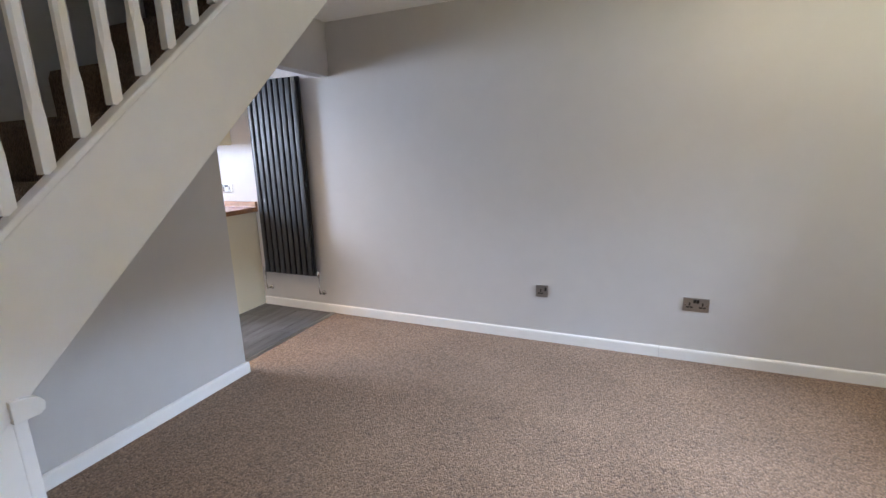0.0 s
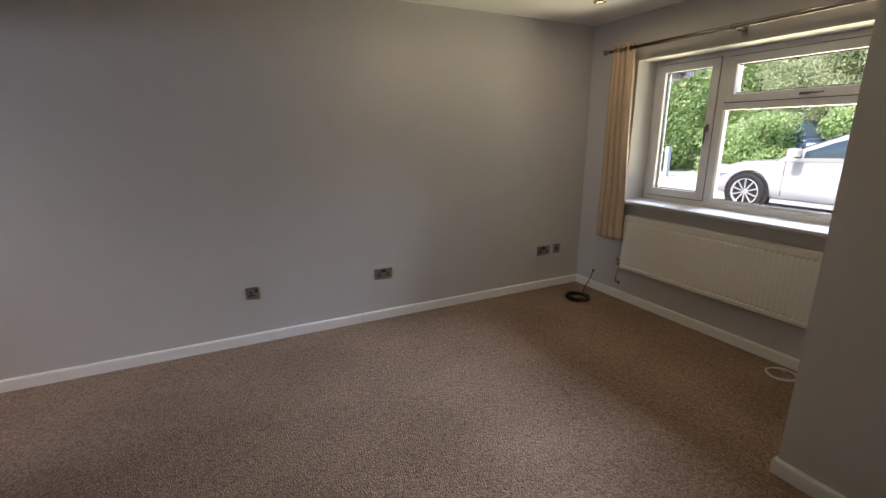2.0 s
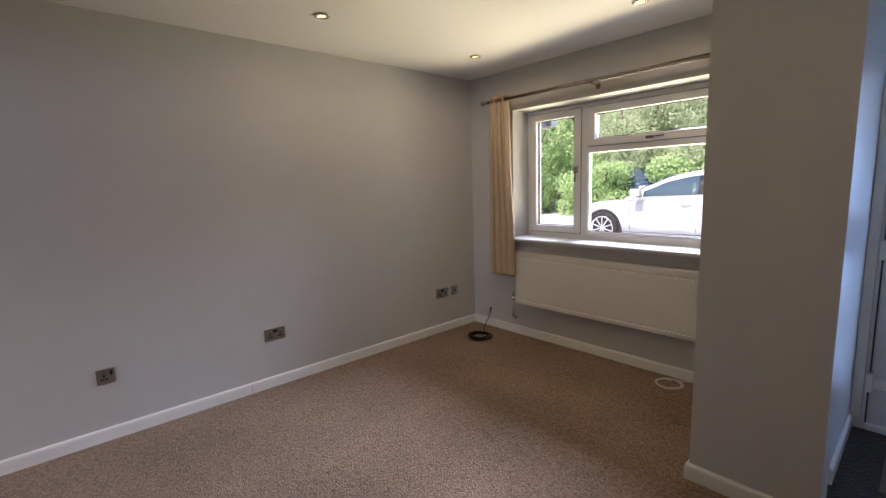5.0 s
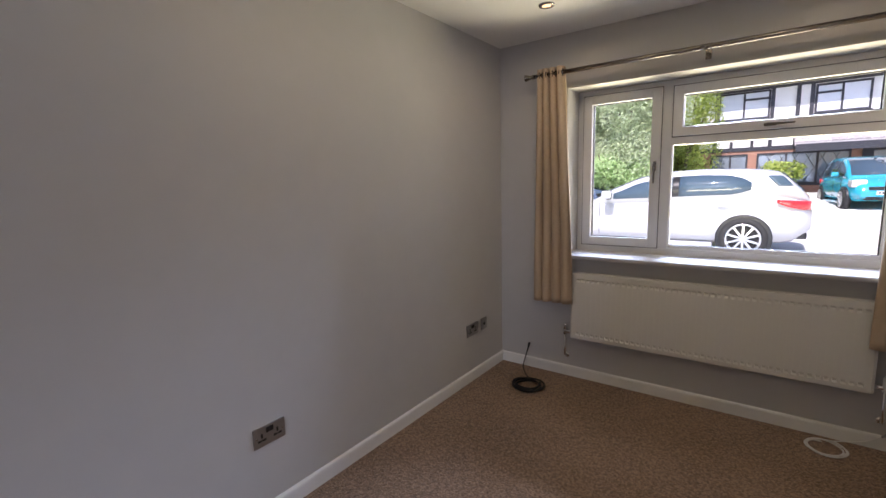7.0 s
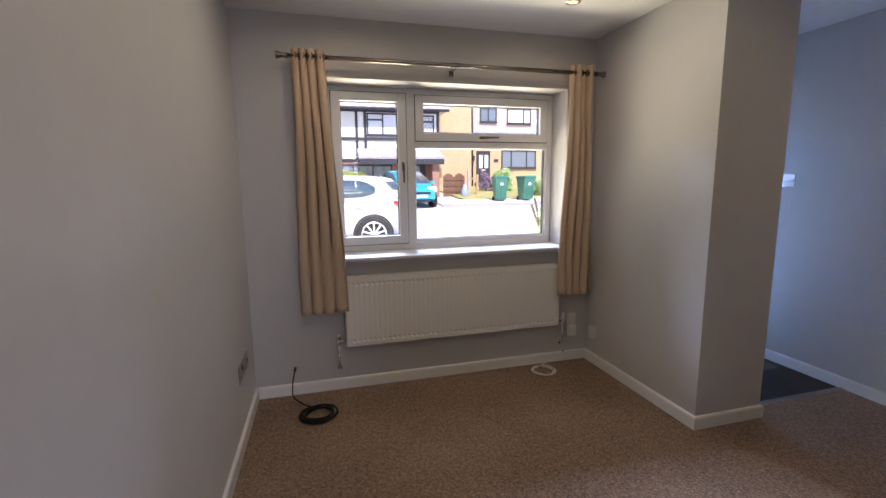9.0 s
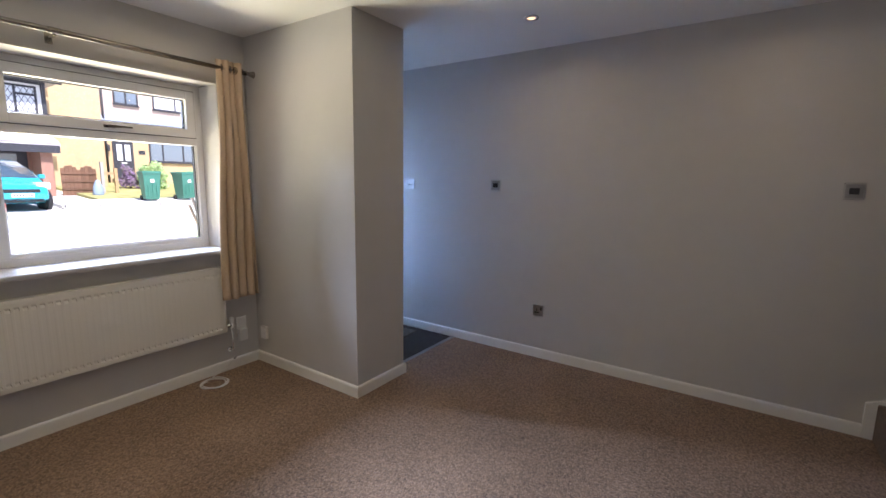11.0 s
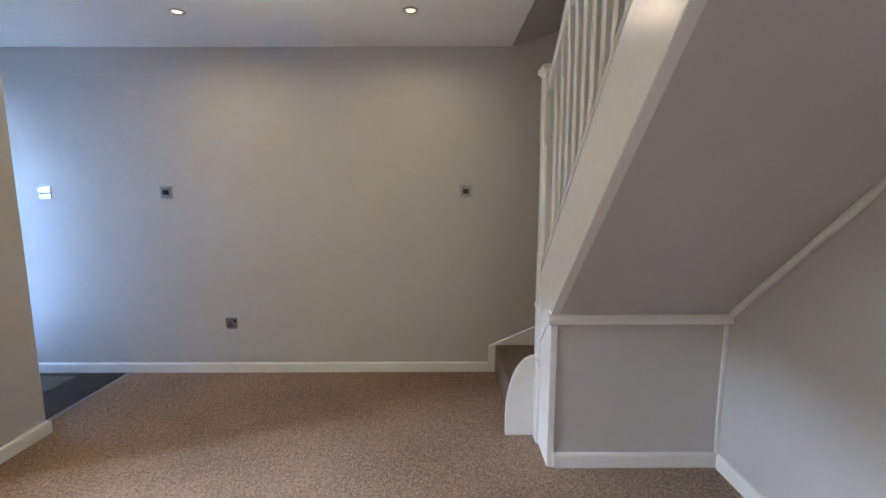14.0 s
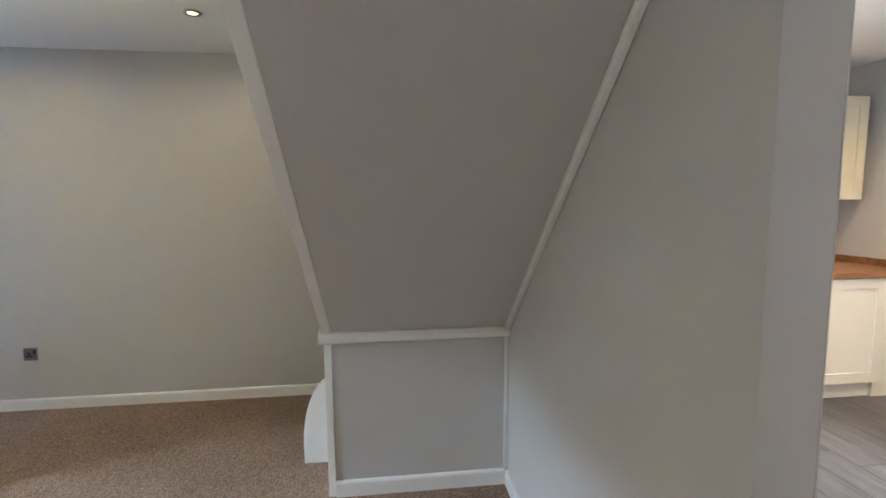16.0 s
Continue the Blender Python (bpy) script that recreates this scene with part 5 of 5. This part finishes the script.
for y in (2.44, 3.15):
    part("post", bx(HX - 0.055, HX - 0.004, y, y + 0.11, 2.5, 3.4), M_TIMBER, h1)


def house_window(parent, x, y0, y1, z0, z1, bars, frame_mat, pane_mat, lattice=False, vent=None):
    w = part("window", rect_frame(x - 0.05, x + 0.02, y0, y1, z0, z1, 0.07, 0), frame_mat, parent)
    part("pane", bx(x - 0.012, x - 0.008, y0 + 0.05, y1 - 0.05, z0 + 0.05, z1 - 0.05), pane_mat, w)
    for b in bars:
        part("glazing_bar", bx(x - 0.045, x, b - 0.035, b + 0.035, z0 + 0.05, z1 - 0.05), frame_mat, w)
    part("sill", bx(x - 0.09, x, y0 - 0.04, y1 + 0.04, z0 - 0.05, z0), frame_mat, w)
    if vent:
        part("transom", bx(x - 0.05, x, vent[0], vent[1], z1 - 0.36, z1 - 0.28), frame_mat, w)
    if lattice:
        n = 7
        for i in range(-n, n + 1):
            for s in (1, -1):
                bm = bmesh.new()
                step_ = (y1 - y0) / n
                c = (y0 + y1) / 2 + i * step_
                h = (z1 - z0) / 2
                pa, pb = [c - s * h * 0.55, (z0 + z1) / 2 - h], [c + s * h * 0.55, (z0 + z1) / 2 + h]
                lo_, hi_ = y0 + 0.06, y1 - 0.06

                def clip(p, q):
                    (ya, za), (yb, zb) = p, q
                    if (ya < lo_ and yb < lo_) or (ya > hi_ and yb > hi_):
                        return None
                    out = []
                    for yy, zz in ((ya, za), (yb, zb)):
                        cy = min(max(yy, lo_), hi_)
                        out.append((cy, za + (zb - za) * (cy - ya) / (yb - ya)))
                    return out

                q = clip(pa, pb)
                if q:
                    bm.free()
                    part("lead_line", tube([(x - 0.02, q[0][0], q[0][1]), (x - 0.02, q[1][0], q[1][1])], 0.009, 4), frame_mat, w)
                else:
                    bm.free()
    return w


M_DARKGLASS = surf("dim_house_glass", (0.16, 0.20, 0.25), 0.05, var=0.1, bump=0, spec=0.9)
house_window(h1, HX - 0.01, 1.98, 3.72, 3.62, 4.72, [2.84], M_TIMBER, M_PALEPANE, vent=(2.03, 2.84))
house_window(h1, HX - 0.01, -0.95, 0.62, 3.64, 4.70, [-0.15], M_TIMBER, M_PALEPANE, vent=(-0.15, 0.57))
house_window(h1, HX - 0.01, -2.74, -1.52, 3.62, 4.66, [-2.12], M_TIMBER, M_PALEPANE, True, vent=(-2.69, -2.12))
house_window(h1, HX - 0.04, -0.55, 2.3, 1.0, 2.25, [0.4, 1.35], M_TIMBER, M_DARKGLASS, True)
house_window(h1, HX - 0.04, 2.6, 3.9, 1.25, 2.25, [3.2], M_TIMBER, M_DARKGLASS)
dr = part("front_door", bx(HX - 0.08, HX - 0.03, -2.25, -0.85, 0.35, 2.35), M_TIMBER, h1, "black glazed front door")
part("door_pane", bx(HX - 0.09, HX - 0.08, -1.95, -1.15, 1.0, 2.15), M_DARKGLASS, dr)
part("porch_pier", bx(20.95, HX, -2.72, -2.38, 0.3, 2.35), M_BRICK, h1, "red brick porch pier")
part("porch_beam", bx(20.72, 20.80, -2.92, 1.12, 2.20, 2.47), M_TIMBER, h1)
porch = part("porch_roof", prism([(20.75, 2.42), (HX, 2.90), (HX, 2.98), (20.75, 2.50)], "y", -2.95, 1.15), M_TILE, h1, "tiled lean-to porch roof")
roof1 = part("roof", prism([(HX - 0.45, 4.86), (HX + 3.5, 7.94), (HX + 7.4, 4.86)], "y", -3.4, 12.4), M_TILE, h1, "grey-brown tiled roof")
part("gutter", tube([(HX - 0.5, -3.4, 4.84), (HX - 0.5, 12.4, 4.84)], 0.06, 8), M_TIMBER, h1)
# tile courses
tile_me = bpy.data.meshes.new("roof_tile")
tb = bmesh.new()
bmesh.ops.create_cone(tb, cap_ends=True, segments=8, radius1=0.11, radius2=0.11, depth=0.32)
bmesh.ops.rotate(tb, verts=tb.verts[:], cent=(0, 0, 0), matrix=Matrix.Rotation(math.pi / 2, 3, "Y"))
bmesh.ops.scale(tb, verts=tb.verts[:], vec=(1, 1, 0.42))
tb.to_mesh(tile_me)
tb.free()
tile_me.materials.append(M_TILE)
for k in range(4):
    for i in range(20):
        f = (k + 0.5) / 4
        m = Matrix.Translation((20.75 + 1.25 * f, -2.86 + i * 0.206, 2.52 + 0.48 * f)) @ Matrix.Rotation(-math.atan2(0.48, 1.25), 4, "Y")
        shared_piece("roof_tile", tile_me, None, porch, m)
bm = bmesh.new()
for k in range(12):
    for i in range(34):
        f = (k + 0.5) / 12
        n0 = len(bm.verts)
        bm.from_mesh(tile_me)
        bm.verts.ensure_lookup_table()
        mm = Matrix.Translation((HX - 0.45 + 3.95 * f, -3.3 + i * 0.206 * 2.2, 4.88 + 3.08 * f)) @ Matrix.Rotation(-math.atan2(3.08, 3.95), 4, "Y") @ Matrix.Diagonal((1.05, 2.1, 1, 1))
        bmesh.ops.transform(bm, matrix=mm, verts=bm.verts[n0:])
tagged(part("roof_tiles", bm, M_TILE, roof1), kind="stuff")

# ---- second house, buff and pinkish brick ----
H2 = 26.0
h2 = thing("brick_house", (H2, -6.0, 1.0), "two-storey buff and pinkish brick house", "house")
part("wall", boxes((H2, H2 + 7, -14.0, -3.56, 0.6, 7.0)), M_PINK, h2, "pinkish brick wall")
part("side_wall", bx(H2 - 2.2, H2 + 6, -3.54, -0.4, 0.6, 7.4), M_TAN, h2, "blank buff brick wall")
part("lower_wall", bx(H2 - 0.03, H2 - 0.002, -14.0, -3.56, 0.9, 3.55), M_TAN, h2, "buff lower wall")
part("flashing_band", prism([(H2 - 0.32, 3.62), (H2, 3.62), (H2, 4.22)], "y", -14.0, -3.56), M_LEAD, h2, "blue-grey sloping band")
house_window(h2, H2 - 0.01, -5.95, -4.86, 4.78, 5.64, [-5.4], M_TIMBER, M_DARKGLASS)
house_window(h2, H2 - 0.01, -8.25, -6.64, 4.72, 5.64, [-7.75], M_TIMBER, M_PALEPANE)
house_window(h2, H2 - 0.04, -8.65, -6.28, 2.0, 3.10, [-6.95, -8.0], M_TIMBER, M_DARKGLASS)
d2 = part("front_door", bx(H2 - 0.09, H2 - 0.035, -5.52, -4.62, 1.12, 3.04), M_TIMBER, h2, "black panelled front door")
for y0 in (-5.38, -5.02):
    part("door_pane", bx(H2 - 0.10, H2 - 0.09, y0, y0 + 0.24, 2.0, 2.8), M_PALEPANE, d2)
part("letterbox", bx(H2 - 0.10, H2 - 0.09, -5.2, -4.94, 1.85, 1.92), M_CHROME, d2)
part("door_step", bx(H2 - 0.6, H2 - 0.03, -5.7, -4.5, 0.95, 1.10), M_KERB, h2)
part("wall_lantern", boxes((H2 - 0.2, H2 - 0.08, -4.48, -4.36, 2.45, 2.75), (H2 - 0.1, H2 - 0.03, -4.44, -4.40, 2.7, 2.8), bevel=0.01), M_TIMBER, h2)
part("house_number_plate", bx(H2 - 0.05, H2 - 0.031, -6.08, -5.78, 2.35, 2.55), M_TIMBER, h2)
part("roof", prism([(H2 - 0.4, 6.9), (H2 + 3.5, 9.6), (H2 + 7.4, 6.9)], "y", -14.3, -3.9), M_TILE, h2)
part("downpipe", tube([(H2 - 0.08, -4.36, 0.8), (H2 - 0.08, -4.36, 6.9)], 0.05, 8), M_TIMBER, h2)
h2.location += Vector((0, -1.8, 0.18))

# wavy-topped gate between the houses
gate = thing("garden_gate", (21.2, -3.4, 0.6), "dark wooden garden gate with wavy top", "gate")
for i in range(9):
    y0 = -2.98 - i * 0.125
    top = 1.62 + 0.16 * abs(math.sin(math.pi * (i + 0.5) / 4.5))
    part("board", bx(21.2, 21.225, y0 - 0.12, y0, 0.62, top, 0.004, 1), M_FENCE, gate)
for z in (0.85, 1.15, 1.45):
    part("ledger", bx(21.17, 21.2, -4.1, -2.98, z, z + 0.08), M_FENCE, gate)
post = thing("timber_post_rail", (21.0, -4.5, 0.65), "pale new timber posts with a rail", "fence")
part("post", bx(20.95, 21.05, -4.75, -4.64, 0.62, 1.72), M_POSTWOOD, post)
part("post", bx(20.95, 21.05, -4.28, -4.18, 0.62, 1.95), M_KERB, post)
part("rail", bx(20.98, 21.02, -4.66, -4.27, 1.45, 1.55), M_POSTWOOD, post)
sack = lathe([(0.15, 0.0), (0.18, 0.10), (0.16, 0.34), (0.10, 0.54), (0.07, 0.60), (0.02, 0.64)], (20.4, -3.85, 0.60), (0, 0, 1), 14)
tagged(part("garden_sack", sack, M_SACK), "pale blue-grey bulky sack beside the gate", "sack")


def wheelie_bin(x, y, z, turn):
    b = new("wheelie_bin")
    tagged(b, "green plastic wheelie bin standing at the kerb", "bin", "wheelie bins")

    def lp(name, bm, mat, label=""):
        ob = part(name, bm, mat, None, label)
        ob.parent = b
        return ob

    sec = []
    for zz, w, d in ((0.06, 0.21, 0.23), (0.12, 0.225, 0.25), (0.90, 0.275, 0.33), (0.98, 0.285, 0.345), (1.0, 0.30, 0.36), (1.03, 0.30, 0.36)):
        sec.append([(-d, -w, zz), (d, -w, zz), (d, w, zz), (-d, w, zz)])
    lp("body", loft(sec, False), M_BIN)
    sec = []
    for zz, w, d in ((1.032, 0.31, 0.37), (1.06, 0.31, 0.37), (1.10, 0.26, 0.32)):
        sec.append([(-d, -w, zz), (d + 0.03, -w, zz), (d + 0.03, w, zz), (-d, w, zz)])
    lp("lid", loft(sec, False), M_BIN)
    for s in (-1, 1):
        lp("wheel", lathe([(0.10, -0.025), (0.10, 0.025)], (0.27, s * 0.24, 0.10), (0, 1, 0), 18), M_TYRE)
    lp("handle", tube([(0.42, -0.24, 1.02), (0.42, 0.24, 1.02)], 0.016, 8), M_BIN)
    lp("crest", bx(-0.345, -0.325, -0.06, 0.06, 0.68, 0.80, 0.004), M_WHITEPL, "pale printed mark")
    for k in range(3):
        lp("crease", bx(-0.33, -0.305, -0.16 + k * 0.14, -0.13 + k * 0.14, 0.2, 0.6, 0.004), M_BIN)
    b.matrix_basis = pose(x, y, z, 0, 0, turn)
    return b


wheelie_bin(18.15, -4.75, 0.50, -8)
wheelie_bin(18.15, -6.0, 0.50, 6)


def shrub(name, x, y, z, rx, ry, h, n, leaf, mat, label, category, seed, lumps=16, slim=0.32):
    """A shrub or tree: a tapered trunk with limbs and a lumpy crown of single leaves."""
    rng = random.Random(seed)
    t = thing(name, (x, y, z), label, category)
    bm = bmesh.new()
    ends = []
    for k in range(7):
        a = rng.uniform(0, 6.28)
        e = (x + rx * 0.6 * math.cos(a), y + ry * 0.6 * math.sin(a), z + h * rng.uniform(0.55, 0.9))
        ends.append(e)
        limb = tube([(x, y, z - 0.1), (x + (e[0] - x) * 0.3, y + (e[1] - y) * 0.3, z + h * 0.35), e], 0.012 + 0.005 * h, 5)
        tmp = bpy.data.meshes.new("tmp")
        limb.to_mesh(tmp)
        limb.free()
        bm.from_mesh(tmp)
        bpy.data.meshes.remove(tmp)
    part("trunk", bm, M_BARK, t)
    blobs = []
    for k in range(lumps):
        a, q = rng.uniform(0, 6.28), rng.uniform(0.2, 0.85)
        bz = z + h * rng.uniform(0.12, 0.82)
        s = rng.uniform(0.28, 0.5)
        blobs.append((x + rx * q * math.cos(a), y + ry * q * math.sin(a), bz, rx * s, ry * s, h * s * 0.55))
    verts, faces = [], []
    for i in range(n):
        cx, cy, cz, sx, sy, sz = rng.choice(blobs)
        d = Vector((rng.gauss(0, 1), rng.gauss(0, 1), rng.gauss(0, 1))).normalized() * rng.uniform(0.62, 1.12)
        c = Vector((cx + d.x * sx, cy + d.y * sy, max(z + 0.03, cz + d.z * sz)))
        face = Vector((rng.gauss(-0.55, 0.55), rng.gauss(0.25, 0.55), rng.gauss(0.75, 0.5))).normalized()
        u = face.cross(Vector((rng.gauss(0, 1), rng.gauss(0, 1), rng.gauss(0, 1)))).normalized()
        w = face.cross(u)
        L1 = leaf * rng.uniform(0.6, 1.4)
        w2 = w * L1 * slim
        o = len(verts)
        verts += [tuple(c - u * L1 * 0.5), tuple(c + w2), tuple(c + u * L1 * 0.5 + Vector((0, 0, -0.15 * L1))), tuple(c - w2)]
        faces += [(o, o + 1, o + 2, o + 3)]
    me = bpy.data.meshes.new("crown")
    me.from_pydata(verts, [], faces)
    me.materials.append(mat)
    cr = new("crown", me)
    cr.parent = t
    cr.matrix_parent_inverse = t.matrix_basis.inverted()
    tagged(cr, kind="stuff")
    return t


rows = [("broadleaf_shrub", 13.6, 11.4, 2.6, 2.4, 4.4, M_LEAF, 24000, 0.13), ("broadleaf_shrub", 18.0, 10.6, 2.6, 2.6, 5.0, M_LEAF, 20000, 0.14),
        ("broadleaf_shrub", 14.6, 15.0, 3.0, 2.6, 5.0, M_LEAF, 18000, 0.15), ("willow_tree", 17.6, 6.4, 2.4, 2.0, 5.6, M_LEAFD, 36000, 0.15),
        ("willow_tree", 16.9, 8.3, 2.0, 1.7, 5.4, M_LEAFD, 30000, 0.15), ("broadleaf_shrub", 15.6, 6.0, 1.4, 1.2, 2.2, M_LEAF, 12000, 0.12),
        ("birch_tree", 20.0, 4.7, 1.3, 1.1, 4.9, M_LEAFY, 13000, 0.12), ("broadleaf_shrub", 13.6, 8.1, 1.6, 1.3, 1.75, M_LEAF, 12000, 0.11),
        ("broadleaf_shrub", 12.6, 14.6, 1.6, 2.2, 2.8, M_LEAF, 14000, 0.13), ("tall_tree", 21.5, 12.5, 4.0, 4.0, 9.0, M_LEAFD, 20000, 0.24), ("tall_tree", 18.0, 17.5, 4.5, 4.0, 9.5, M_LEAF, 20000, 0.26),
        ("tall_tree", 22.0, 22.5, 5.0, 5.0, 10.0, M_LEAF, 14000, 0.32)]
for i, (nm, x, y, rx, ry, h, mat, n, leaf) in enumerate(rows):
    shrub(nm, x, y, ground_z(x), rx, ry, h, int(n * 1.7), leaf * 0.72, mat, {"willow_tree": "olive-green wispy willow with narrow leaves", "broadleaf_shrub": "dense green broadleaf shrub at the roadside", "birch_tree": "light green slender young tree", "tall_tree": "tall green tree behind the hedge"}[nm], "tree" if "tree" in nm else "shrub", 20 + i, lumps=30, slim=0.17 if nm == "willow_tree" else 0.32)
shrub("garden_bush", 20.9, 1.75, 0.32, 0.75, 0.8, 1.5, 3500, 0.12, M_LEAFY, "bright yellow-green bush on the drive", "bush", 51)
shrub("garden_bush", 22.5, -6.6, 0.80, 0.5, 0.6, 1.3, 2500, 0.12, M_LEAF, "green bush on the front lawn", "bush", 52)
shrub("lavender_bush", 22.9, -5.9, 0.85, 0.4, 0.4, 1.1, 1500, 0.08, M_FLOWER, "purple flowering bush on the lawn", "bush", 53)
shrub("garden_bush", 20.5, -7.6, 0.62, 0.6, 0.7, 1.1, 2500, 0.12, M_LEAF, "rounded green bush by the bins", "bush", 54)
shrub("garden_bush", 5.2, -0.10, 0.07, 0.42, 0.45, 1.2, 3600, 0.07, M_LEAF, "small leafy bush beside the window", "bush", 55)
white_post = thing("marker_post", (11.2, 9.0, 0.18), "pale blue-white plastic post at the roadside", "post")
part("post", bx(11.15, 11.27, 8.93, 9.05, 0.18, 1.05, 0.01), surf("pale_blue_plastic", (0.45, 0.55, 0.68), 0.5), white_post)

gut = thing("porch_gutter", (2.92, 3.2, 1.95), "black gutter end of the neighbouring porch", "gutter")
part("gutter", bx(2.92, 3.42, 3.03, 3.6, 1.905, 1.985, 0.02), M_TIMBER, gut)
part("bracket", bx(3.36, 3.47, 2.985, 3.10, 1.93, 2.03, 0.01), M_TIMBER, gut)

# kerb stones nearest the road
ks = bpy.data.meshes.new("kerb_stone")
kb = bx(-0.07, 0.085, -0.45, 0.45, -0.1, 0.10, 0.012)
kb.to_mesh(ks)
kb.free()
ks.materials.append(M_KERB)
for i in range(22):
    shared_piece("kerb_stone", ks, None, kerb, Matrix.Translation((17.37, -2.4 - i * 0.915, 0.375)))
